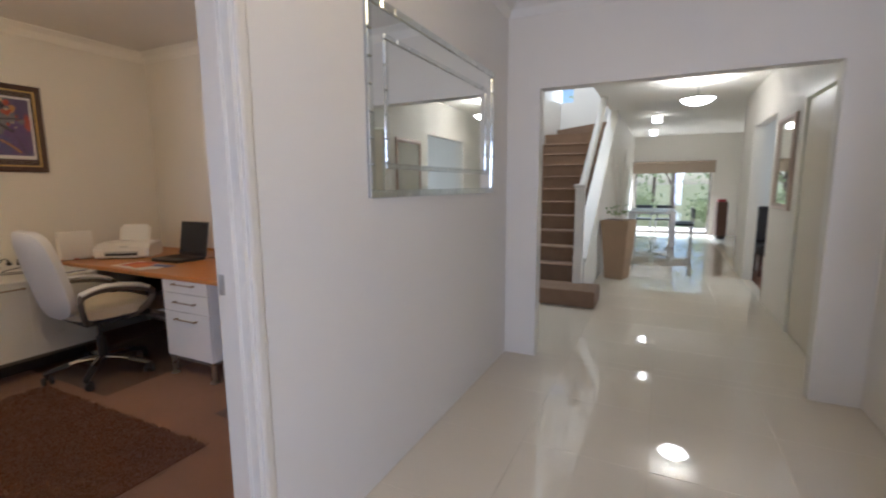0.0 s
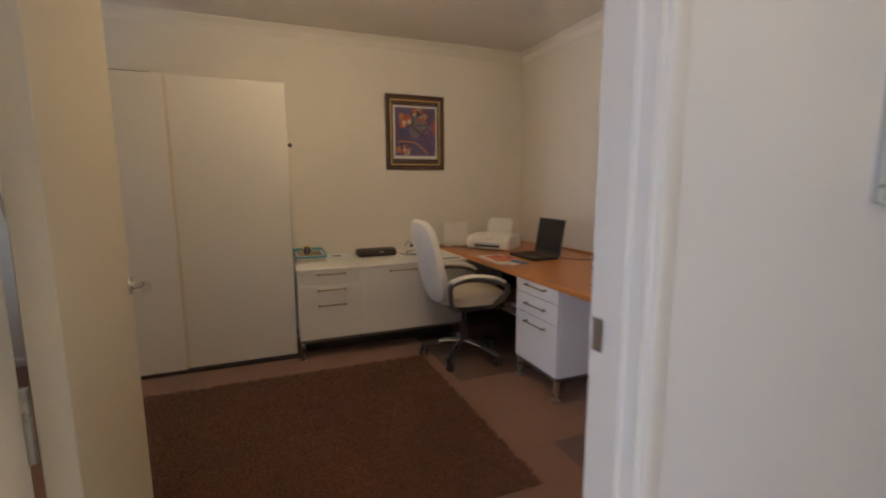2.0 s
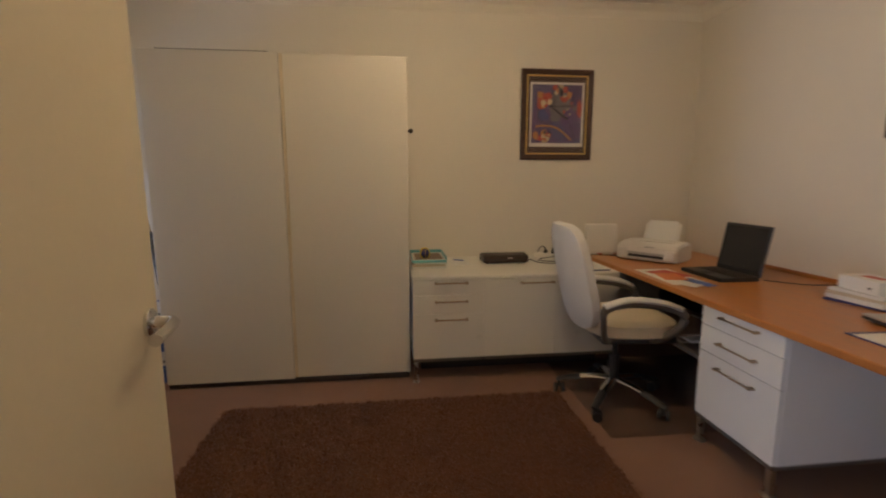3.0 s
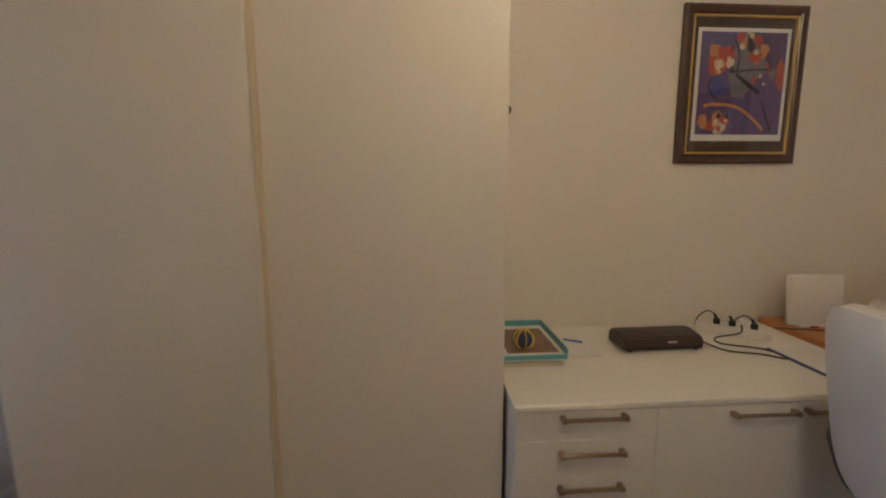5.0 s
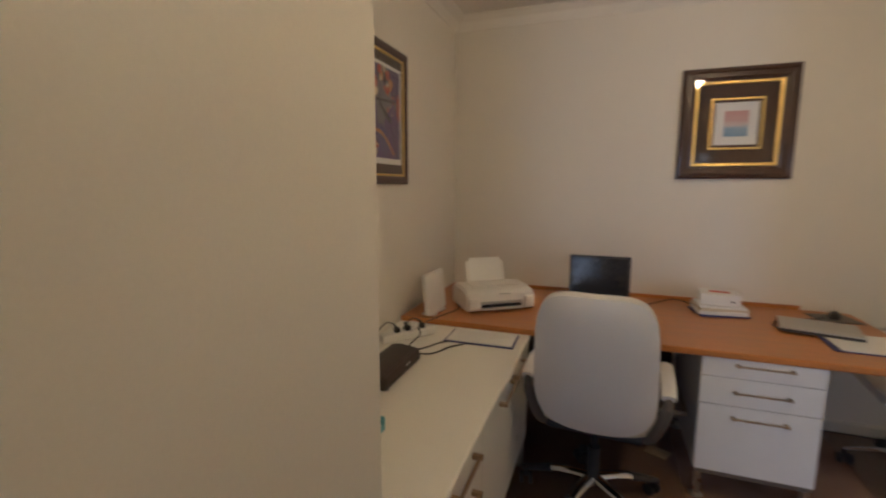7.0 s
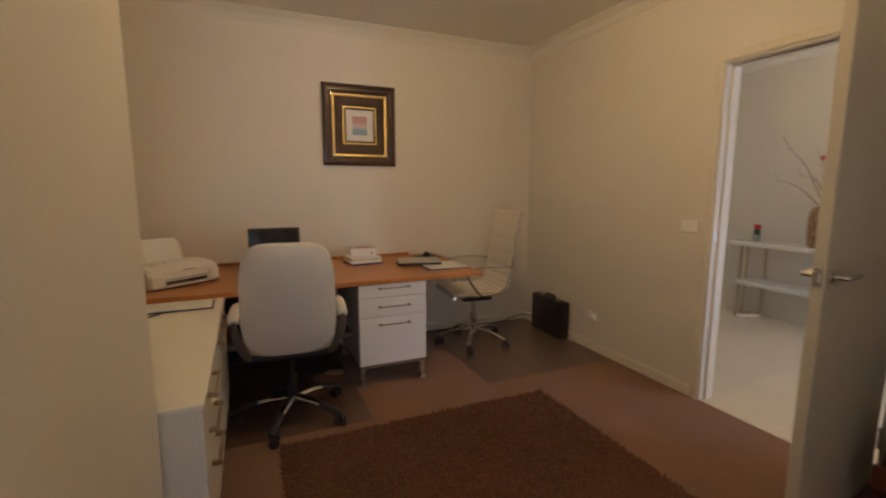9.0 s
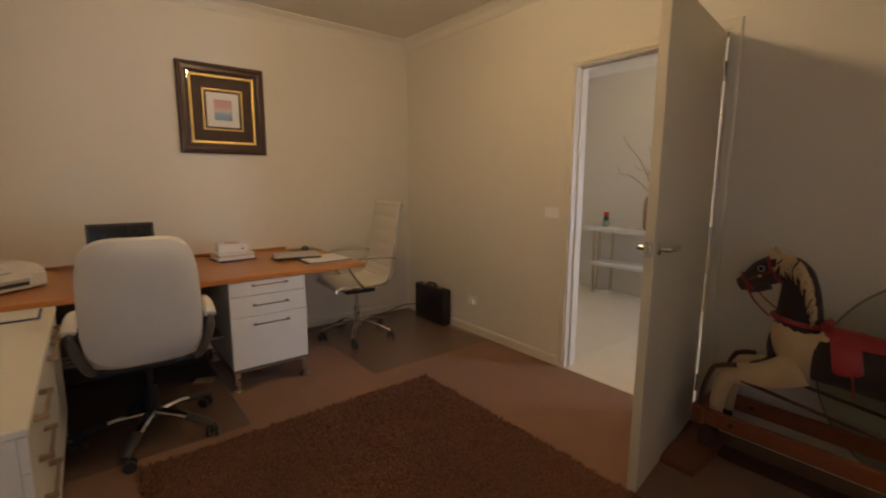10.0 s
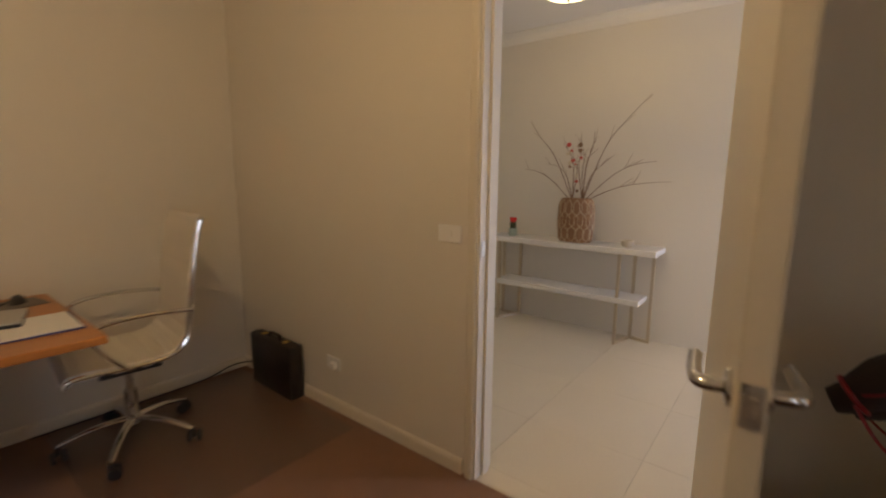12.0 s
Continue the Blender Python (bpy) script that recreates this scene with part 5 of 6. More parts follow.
for sx in (-0.075, 0.075):
    limb("foreleg", yz((-0.49, 0.545, sx * 0.6), (-0.37, 0.478, sx), (-0.25, 0.445, sx), (-0.212, 0.36, sx), (-0.20, 0.205, sx)), [0.075, 0.058, 0.042, 0.034, 0.026], FURW, 0.9, "cream foreleg")
    limb("hoof", yz((-0.20, 0.21, sx), (-0.196, 0.185, sx), (-0.19, 0.158, sx)), [0.026, 0.031, 0.034], BLACK, 0.9, "black hoof")
    limb("hind_leg", yz((-0.84, 0.545, sx * 0.7), (-0.92, 0.44, sx), (-1.01, 0.37, sx), (-1.06, 0.28, sx), (-1.12, 0.205, sx)), [0.095, 0.072, 0.044, 0.032, 0.026], FURW, 0.9, "cream hind leg")
    limb("hoof", yz((-1.12, 0.21, sx), (-1.13, 0.185, sx), (-1.14, 0.158, sx)), [0.026, 0.031, 0.034], BLACK, 0.9, "black hoof")
    limb("ear", yz((-0.352, 0.990, sx * 0.42), (-0.340, 1.015, sx * 0.45), (-0.334, 1.036, sx * 0.42)), [0.016, 0.014, 0.003], FURW, 0.6, "cream ear", 3, 8)
    b = bmesh.new()
    bmesh.ops.create_uvsphere(b, u_segments=12, v_segments=8, radius=0.011, matrix=Matrix.Translation((HXC + sx * 0.60, -0.312, 0.942)))
    part("eye", b, SCREEN, horse, "glass eye", smooth=True)
    part("eye_ring", tube(bmesh.new(), [(HXC + sx * 0.66, -0.312 + 0.012 * math.cos(t), 0.942 + 0.012 * math.sin(t)) for t in (2 * math.pi * k / 12 for k in range(13))], 0.002, 6, up=(1, 0, 0)), SILVER, horse)
limb("chest_patch", yz((-0.366, 0.665), (-0.370, 0.61), (-0.378, 0.555), (-0.352, 0.520), (-0.30, 0.495)), [0.006, 0.014, 0.016, 0.012, 0.006], FURB, 4.0, "dark chest patch")
rngh = random.Random(9)
CREST = smooth_path([(0, -0.365, 1.006), (0, -0.410, 1.002), (0, -0.456, 0.968), (0, -0.490, 0.90), (0, -0.508, 0.82), (0, -0.520, 0.76)], 14)
for k in range(120):
    i = min(int((k / 119) ** 1.25 * (len(CREST) - 4)), len(CREST) - 4)
    c = CREST[i]
    side = -1 if k % 3 else 1
    w = (0.020 + 0.034 * min(i / 30, 1)) * side
    ln = rngh.uniform(0.045, 0.10) * (1.1 - 0.75 * i / len(CREST))
    fwd = rngh.uniform(0.005, 0.045) if i < 22 else rngh.uniform(-0.004, 0.018)
    pts = [(HXC + rngh.uniform(-0.006, 0.006), c.y - 0.002, c.z + 0.002), (HXC + w * 0.9, c.y + fwd * 0.35, c.z - ln * 0.22), (HXC + w * 1.35, c.y + fwd * 0.8, c.z - ln * 0.6), (HXC + w * 1.45, c.y + fwd - rngh.uniform(0, 0.02), c.z - ln)]
    part("mane_lock", tube(bmesh.new(), smooth_path(pts, 3), [0.0035, 0.004, 0.004, 0.0036, 0.0033, 0.003, 0.0026, 0.002, 0.0015, 0.0008], 5), FURW, horse, smooth=True)
for k in range(12):
    a = rngh.uniform(-0.03, 0.03)
    part("tail_lock", tube(bmesh.new(), smooth_path([(HXC + a * 0.3, -0.99, 0.61), (HXC + a, -1.07, 0.60), (HXC + a * 1.3, -1.12, 0.48), (HXC + a, -1.13 + a, 0.36)], 4), [0.008] * 12 + [0.002], 5), FURW, horse, smooth=True)


def ring(y, z, ry, rz, tilt, r, mat, name, flat=0.35, label=""):
    pts = []
    for k in range(25):
        t = 2 * math.pi * k / 24
        u, v = rz * math.cos(t), ry * math.sin(t)
        pts.append((HXC + v, y + u * math.sin(radians(tilt)), z + u * math.cos(radians(tilt))))
    return part(name, tube(bmesh.new(), pts, r, 6, 1.0), mat, horse, label, smooth=True)


ring(-0.452, 0.736, 0.072, 0.092, 84, 0.011, REDL, "breast_strap", label="studded red leather collar")
ring(-0.258, 0.872, 0.034, 0.042, 40, 0.006, REDL, "nose_band", label="red leather noseband")
ring(-0.355, 0.938, 0.052, 0.064, 30, 0.006, REDL, "cheek_strap", label="red leather headstall")
for sx in (-1, 1):
    part("rein", tube(bmesh.new(), smooth_path([(HXC + sx * 0.034, -0.258, 0.862), (HXC + sx * 0.055, -0.30, 0.80), (HXC + sx * 0.066, -0.365, 0.745)], 5), 0.006, 6, 0.5), REDL, horse, "red leather rein", smooth=True)
    part("cheek_piece", tube(bmesh.new(), smooth_path([(HXC + sx * 0.036, -0.268, 0.888), (HXC + sx * 0.050, -0.315, 0.912), (HXC + sx * 0.050, -0.362, 0.945)], 4), 0.006, 6, 0.5), REDL, horse, smooth=True)
    for y, z in ((-0.312, 0.910), (-0.362, 0.950)):
        b = bmesh.new()
        bmesh.ops.create_uvsphere(b, u_segments=10, v_segments=6, radius=0.007, matrix=Matrix.Translation((HXC + sx * 0.054, y, z)))
        part("stud", b, GOLD, horse, "brass stud", smooth=True)
    b = bmesh.new()
    tube(b, smooth_path([(HXC + sx * 0.060, -0.615, 0.712), (HXC + sx * 0.094, -0.630, 0.66), (HXC + sx * 0.103, -0.645, 0.580)], 5), [0.046] * 10 + [0.030], 10, 0.16, up=(sx, 0, 0.5))
    part("saddle_flap", b, REDL, horse, "red saddle flap", smooth=True)
    part("stirrup_strap", tube(bmesh.new(), [(HXC + sx * 0.106, -0.655, 0.60), (HXC + sx * 0.108, -0.670, 0.50)], 0.009, 6, 0.3), REDL, horse)
b = cushion(0.125, 0.27, 0.030, -0.03, n=14, puff=0.4)
part("saddle", moved(b, pose(HXC, -0.675, 0.716, 94, 0, 0)), REDL, horse, "red padded leather saddle", smooth=True)
limb("saddle_roll", yz((-0.535, 0.735), (-0.55, 0.742), (-0.565, 0.735)), [0.01, 0.02, 0.01], REDL, 4.0, "raised saddle front")
for sx in (-0.13, 0.13):
    part("rail", box(HXC + sx - 0.016, -1.24, 0.192, HXC + sx + 0.016, -0.16, 0.264, 0.004), WOODR, horse, "red stained long rail")
    part("bolt", rod(bmesh.new(), (HXC + sx - 0.022, -0.29, 0.228), (HXC + sx + 0.022, -0.29, 0.228), 0.010, 10), DARK, horse)
    for y, d in ((-0.155, -1), (-1.245, 1)):
        part("bow_iron", tube(bmesh.new(), smooth_path([(HXC + sx, y - 0.005 * d, 0.24), (HXC + sx, y + 0.005 * d, 0.36), (HXC + sx, y + 0.035 * d, 0.465), (HXC + sx, y + 0.07 * d, 0.492), (HXC + sx * 0.9, y + 0.125 * d, 0.508)], 5), 0.011, 8), WOODD, horse, "dark bent swing iron", smooth=True)
    part("swing_bar", rod(bmesh.new(), (HXC + sx * 0.85, -0.30, 0.440), (HXC + sx * 0.85, -1.12, 0.330), 0.008, 8), WOODD, horse, "dark swing bar")
for y in (-0.150, -1.245):
    part("cross_block", box(HXC - 0.16, y - 0.028, 0.186, HXC + 0.16, y + 0.028, 0.276, 0.010, 2), WOODR, horse, "turned end block")
    part("post", box(HXC - 0.045, y - 0.025, 0.032, HXC + 0.045, y + 0.025, 0.186), WOODD, horse)
    part("base_foot", box(HXC - 0.31, y - 0.065, 0.0, HXC + 0.16, y + 0.110, 0.032, 0.005), WOODR, horse, "flat wooden foot board")
part("base_beam", box(HXC - 0.04, -1.135, 0.0, HXC + 0.04, -0.216, 0.03), WOODD, horse)
disk = thing("glass_tabletop", (-1.09, -1.0, 0), "round clear glass tabletop leaning on the wall", "glass tabletop")
b = lathe(bmesh.new(), [(0.0, -0.006), (0.497, -0.006), (0.5, -0.003), (0.5, 0.003), (0.497, 0.006), (0.0, 0.006)], seg=64)
moved(b, pose(-1.095, -1.0, 0.502, 0, 85.5, 0))
part("disc", b, GREENGL, disk, smooth=True)
part("edge", moved(tube(bmesh.new(), [(0.5 * math.cos(t), 0.5 * math.sin(t), 0) for t in (2 * math.pi * k / 64 for k in range(65))], 0.0045, 6), pose(-1.095, -1.0, 0.502, 0, 85.5, 0)), material("green_glass_edge", (0.30, 0.29, 0.21), 0.2, vary=0.05, bump=0), disk, smooth=True)


# ---------------------------------------------------------------- ceiling lights
def dome_light(x, y, label, lit, w=1.0, lift=0.0):
    e = thing("ceiling_light", (x, y, CEIL), label, "ceiling light", "dome lights")
    part("canopy", lathe(bmesh.new(), [(0, 0), (0.06, 0), (0.06, -0.02), (0.012, -0.03), (0.012, -0.23 + lift), (0, -0.23 + lift)], (x, y, CEIL), 20), CHROME, e, smooth=True)
    part("shade", lathe(bmesh.new(), [(r * w, z) for r, z in ((0.0, -0.310), (0.06, -0.306), (0.12, -0.288), (0.165, -0.262), (0.19, -0.236), (0.185, -0.240), (0.0, -0.232))], (x, y, CEIL + lift), 40), lit, e, "glowing opal glass bowl", smooth=True)
    part("finial", lathe(bmesh.new(), [(0, -0.328), (0.008, -0.322), (0.01, -0.311), (0, -0.310)], (x, y, CEIL + lift), 12), CHROME, e, smooth=True)
    return e


dome_light(-2.63, 0.80, "opal glass bowl light on the study ceiling, lit", DOME, 0.24, 0.10)
dome_light(-0.02, 1.0, "opal glass bowl light on the foyer ceiling, lit", DOMEF)
dome_light(0.50, 6.6, "opal glass bowl light on the corridor ceiling, lit", DOMEH)
for x, y in ((0.0, 9.6), (-0.1, 12.0)):
    e = thing("square_light", (x, y, CEIL), "small square ceiling light, lit", "ceiling light", "square lights")
    part("housing", box(x - 0.09, y - 0.09, CEIL - 0.02, x + 0.09, y + 0.09, CEIL - 0.001), TRIM, e)
    part("diffuser", box(x - 0.075, y - 0.075, CEIL - 0.13, x + 0.075, y + 0.075, CEIL - 0.0205, 0.01), DOWN, e)

# ---------------------------------------------------------------- foyer
mir = thing("wall_mirror", (HX, 2.24, 1.28), "large frameless wall mirror edged with glass strips", "mirror")
MY0, MY1, MZ0, MZ1 = 1.505, 2.975, 1.285, 2.09
part("backing", box(HX + 0.001, MY0 + 0.004, MZ0 + 0.004, HX + 0.008, MY1 - 0.004, MZ1 - 0.004), SILVER, mir)


def strip_run(a0, a1, c0, c1, n, horizontal, d):
    """A row of bevelled mirror pieces."""
    for k in range(n):
        u0, u1 = a0 + (a1 - a0) * k / n + 0.0015, a0 + (a1 - a0) * (k + 1) / n - 0.0015
        if horizontal:
            part("mirror_strip", box(HX + 0.0085, u0, c0, HX + d, u1, c1, 0.004), BEVEL, mir)
        else:
            part("mirror_strip", box(HX + 0.0085, c0, u0, HX + d, c1, u1, 0.004), BEVEL, mir)


e0 = 0.035
strip_run(MY0, MY1, MZ0, MZ0 + e0, 14, True, 0.022)
strip_run(MY0, MY1, MZ1 - e0, MZ1, 14, True, 0.022)
strip_run(MZ0 + e0, MZ1 - e0, MY0, MY0 + e0, 7, False, 0.022)
strip_run(MZ0 + e0, MZ1 - e0, MY1 - e0, MY1, 7, False, 0.022)
i0, i1 = 0.125, 0.150
b = bmesh.new()
bx(b, HX + 0.0085, MY0 + e0, MZ0 + e0, HX + 0.013, MY0 + i0, MZ1 - e0)
bx(b, HX + 0.0085, MY1 - i0, MZ0 + e0, HX + 0.013, MY1 - e0, MZ1 - e0)
bx(b, HX + 0.0085, MY0 + i0, MZ0 + e0, HX + 0.013, MY1 - i0, MZ0 + i0)
bx(b, HX + 0.0085, MY0 + i0, MZ1 - i0, HX + 0.013, MY1 - i0, MZ1 - e0)
part("border_mirror", b, MIRROR, mir)
strip_run(MY0 + i0, MY1 - i0, MZ0 + i0, MZ0 + i1, 12, True, 0.020)
strip_run(MY0 + i0, MY1 - i0, MZ1 - i1, MZ1 - i0, 12, True, 0.020)
strip_run(MZ0 + i1, MZ1 - i1, MY0 + i0, MY0 + i1, 5, False, 0.020)
strip_run(MZ0 + i1, MZ1 - i1, MY1 - i1, MY1 - i0, 5, False, 0.020)
part("centre_mirror", box(HX + 0.0085, MY0 + i1, MZ0 + i1, HX + 0.013, MY1 - i1, MZ1 - i1), MIRROR, mir)

con = thing("console_table", (1.13, 1.35, 0), "white gloss console table with a lower shelf and steel legs", "console table")
part("tabletop", box(0.985, 0.655, 0.750, 1.29, 2.14, 0.795, 0.004), WHITED, con)
part("lower_shelf", box(1.015, 0.76, 0.345, 1.275, 2.05, 0.390, 0.004), WHITED, con)
for ya, yb, yc in ((0.93, 0.87, 0.72), (2.02, 1.92, 2.085)):
    b = bmesh.new()
    corners = [(1.035, ya), (1.262, yb), (1.235, yc)]
    for x, y in corners:
        bx(b, x - 0.011, y - 0.011, 0.0, x + 0.011, y + 0.011, 0.749)
    for (xa, y0), (xb, y1) in zip(corners, corners[1:]):
        d = Vector((xb - xa, y1 - y0, 0))
        bx(b, 0.011, -0.010, 0.0, d.length - 0.011, 0.010, 0.022, m=Matrix.Translation((xa, y0, 0)) @ d.to_track_quat("X", "Z").to_matrix().to_4x4())
    part("leg_frame", b, CHAMP, con, "brushed steel leg frame")
vase = thing("vase", (1.13, 1.34, 0.7955), "brown vase with a pale raised lattice pattern", "vase")
VP = [(0.0, 0.0), (0.135, 0.0), (0.150, 0.02), (0.157, 0.10), (0.160, 0.20), (0.154, 0.30), (0.140, 0.350), (0.122, 0.368), (0.108, 0.364), (0.105, 0.33), (0.0, 0.32)]
b = lathe(bmesh.new(), VP, (0, 0, 0), 36)
moved(b, pose(1.13, 1.34, 0.7955) @ Matrix.Diagonal((0.55, 1, 1, 1)))
part("body", b, CERAM, vase, smooth=True)


def vr(z):
    for (r0, z0), (r1, z1) in zip(VP[1:8], VP[2:8]):
        if z0 <= z <= z1:
            return r0 + (r1 - r0) * (z - z0) / (z1 - z0)
    return 0.11


for k in range(14):
    for s in (-1, 1):
        pts = []
        for j in range(13):
            z = 0.01 + 0.345 * j / 12
            a = 2 * math.pi * k / 14 + s * 1.15 * j / 12 + 0.10 * math.sin(j * 1.57) * s
            r = vr(z) + 0.001
            pts.append((1.13 + 0.55 * r * math.cos(a), 1.34 + r * math.sin(a), 0.7955 + z))
        part("lattice_line", tube(bmesh.new(), pts, 0.0034, 5), CERAML, vase, smooth=True)
arr = thing("branch_arrangement", (1.13, 1.34, 1.10), "dry branches and dried flowers standing in the vase", "dried branches")
rngb = random.Random(21)
TIPS = [(0.817, 1.958), (1.839, 1.827), (0.611, 1.31), (1.883, 1.406), (0.73, 1.46), (1.48, 1.62), (1.30, 1.58), (1.20, 1.70), (1.40, 1.55), (1.62, 1.45), (1.05, 1.52), (1.24, 1.60), (1.34, 1.66)]
for k, (ty, tz) in enumerate(TIPS):
    bend = rngb.uniform(-0.05, 0.05)
    x1 = 1.13 + rngb.uniform(-0.08, 0.08)
    p0 = (1.13 + rngb.uniform(-0.02, 0.02), 1.34 + (0.04 if ty > 1.34 else -0.04), 1.125)
    mid = (1.13 + bend, 1.34 + (ty - 1.34) * 0.42, 1.15 + (tz - 1.15) * (0.52 if tz > 1.5 else 0.62))
    m2 = (1.13 + bend, 1.34 + (ty - 1.34) * 0.72 + rngb.uniform(-0.02, 0.02), 1.15 + (tz - 1.15) * (0.78 if tz > 1.5 else 0.92))
    pts = smooth_path([p0, mid, m2, (x1, ty, tz)], 5)
    n = len(pts)
    part("branch", tube(bmesh.new(), pts, [0.0042 * (1 - 0.75 * i / n) for i in range(n)], 6), TWIG, arr, smooth=True)
    for q in range(3):
        i = rngb.randrange(n // 3, n - 2)
        d = Vector((rngb.uniform(-0.3, 0.3), (pts[i + 1] - pts[i]).normalized().y + rngb.uniform(-0.5, 0.5), 0.8)).normalized()
        ln = rngb.uniform(0.05, 0.14)
        part("twig", tube(bmesh.new(), [pts[i], pts[i] + d * ln * 0.5, pts[i] + d * ln + Vector((0, rngb.uniform(-0.02, 0.02), 0))], [0.0022, 0.0016, 0.0008], 5), TWIG, arr)
for k in range(16):
    y, z = 1.34 + rngb.uniform(-0.02, 0.10), rngb.uniform(1.2, 1.62)
    b = bmesh.new()
    bmesh.ops.create_icosphere(b, subdivisions=1, radius=rngb.uniform(0.010, 0.022), matrix=Matrix.Translation((1.12 + rngb.uniform(-0.03, 0.03), y, z)))
    for v in b.verts:
        v.co += Vector((rngb.uniform(-1, 1), rngb.uniform(-1, 1), rngb.uniform(-1, 1))) * 0.005
    part("dried_flower", b, (TWIG, REDP, LEATHERC)[k % 3 if k % 4 else 1], arr)
cac = thing("cactus_pot", (1.10, 1.925, 0.7955), "tiny red-topped cactus in a pale pot", "potted cactus")
part("pot", lathe(bmesh.new(), [(0, 0), (0.036, 0), (0.040, 0.07), (0.037, 0.072), (0.035, 0.06), (0, 0.06)], (1.10, 1.925, 0.7955), 18), material("pale_green_pot", (0.34, 0.42, 0.36), 0.5, vary=0.1, bump=0.05), cac, smooth=True)
part("stem", lathe(bmesh.new(), [(0, 0), (0.024, 0), (0.030, 0.03), (0.026, 0.065), (0, 0.072)], (1.10, 1.925, 0.856), 12), material("dark_cactus", (0.05, 0.07, 0.03), 0.7, vary=0.3, bump=0.3), cac, smooth=True)
b = bmesh.new()
for dy, dz, r in ((0, 0.142, 0.028), (0.016, 0.158, 0.018), (-0.018, 0.155, 0.019)):
    bmesh.ops.create_icosphere(b, subdivisions=2, radius=r, matrix=Matrix.Translation((1.10, 1.925 + dy, 0.7955 + dz)))
part("red_top", b, material("red_cactus_top", (0.60, 0.03, 0.03), 0.6, vary=0.2, bump=0.3), cac, "red grafted top", smooth=True)
bowl = thing("glass_bowl", (1.11, 0.90, 0.7955), "small pale glass candle bowl on the console", "candle bowl")
part("bowl", lathe(bmesh.new(), [(0, 0), (0.035, 0), (0.045, 0.012), (0.048, 0.05), (0.044, 0.05), (0.041, 0.016), (0, 0.012)], (1.11, 0.90, 0.7955), 24), LEATHERC, bowl, smooth=True)

# ---------------------------------------------------------------- stairs
st = thing("staircase", (-1.2, 5.2, 0), "brown carpeted staircase with white newel and handrail", "staircase", kind="structure")
for n in range(1, 12):
    y = 5.25 + 0.25 * (n - 1)
    z = 0.184 * n
    if n == 1:
        b = bmesh.new()
        bx(b, -1.745, 4.93, 0.0, -0.43, 5.38, z, 0.012, 2)
    else:
        b = bmesh.new()
        bx(b, -1.745, y, 0.0 if n < 4 else z - 0.40, -0.75, y + 0.262, z - 0.002)
        tube(b, [(-1.745, y - 0.004, z - 0.014), (-0.75, y - 0.004, z - 0.014)], 0.014, 8)
    part("step", b, STAIRC, st, "brown carpeted step")
part("landing", box(-1.745, 8.01, 1.93, -0.75, 9.29, 2.206), STAIRC, st)
part("step", prism([(-1.745, 9.0), (-0.75, 8.15), (-0.75, 9.29), (-1.745, 9.29)], "z", 2.207, 2.39), STAIRC, st, "brown carpeted winder step")
part("newel", bx(box(-0.735, 5.31, 0.185, -0.635, 5.41, 1.30, 0.004), -0.75, 5.295, 1.30, -0.62, 5.425, 1.345, 0.01, 2), TRIM, st, "white square newel post")
b = tube(bmesh.new(), [(-0.685, 5.40, 1.24), (-0.685, 8.6, 3.58)], 0.045, 12, 1.25)
part("handrail", b, TRIM, st, "white handrail", smooth=True)
part("string_cap", prism([(5.42, 0.42), (8.85, 2.75), (8.85, 2.80), (5.42, 0.47)], "x", -0.76, -0.60), TRIM, st)
up = thing("landing_window", (-1.62, 9.35, 2.94), "small bright upper window above the stairs", "window", kind="structure")
part("window_frame", bx(bx(box(-1.75, 9.31, 2.93, -1.50, 9.35, 2.945), -1.75, 9.31, 3.205, -1.50, 9.35, 3.22), -1.515, 9.31, 2.945, -1.50, 9.35, 3.205), TRIM, up)
part("pane", box(-1.75, 9.36, 2.945, -1.515, 9.364, 3.205), CLEAR, up).visible_shadow = False

# ---------------------------------------------------------------- corridor and rooms beyond
pot = thing("planter", (-0.37, 6.80, 0), "tall tan tapered square planter with twigs", "planter")
b = bmesh.new()
bmesh.ops.create_cone(b, cap_ends=True, segments=4, radius1=0.185, radius2=0.275, depth=0.84, matrix=pose(-0.37, 6.80, 0.42, 0, 0, 30))
bmesh.ops.bevel(b, geom=list(b.edges), offset=0.012, segments=2, affect="EDGES")
part("pot", b, POTTAN, pot)
part("soil", moved(box(-0.16, -0.16, 0.838, 0.16, 0.16, 0.845), pose(-0.37, 6.8, 0, 0, 0, 75)), BARK, pot)
for k in range(9):
    a = rngb.uniform(0, 6.28)
    pts = [(-0.37 + 0.04 * math.cos(a), 6.8 + 0.04 * math.sin(a), 0.84), (-0.37 + 0.07 * math.cos(a), 6.8 + 0.07 * math.sin(a), 1.25), (-0.37 + 0.16 * math.cos(a), 6.8 + 0.10 * math.sin(a), 1.6 + rngb.uniform(0, 0.3))]
    part("twig", tube(bmesh.new(), smooth_path(pts, 4), [0.004] * 8 + [0.0015], 5), material("pale_twig", (0.62, 0.55, 0.45), 0.8, vary=0.1, bump=0.1) if k == 0 else bpy.data.materials["pale_twig"], pot, smooth=True)
lv, lf = [], []
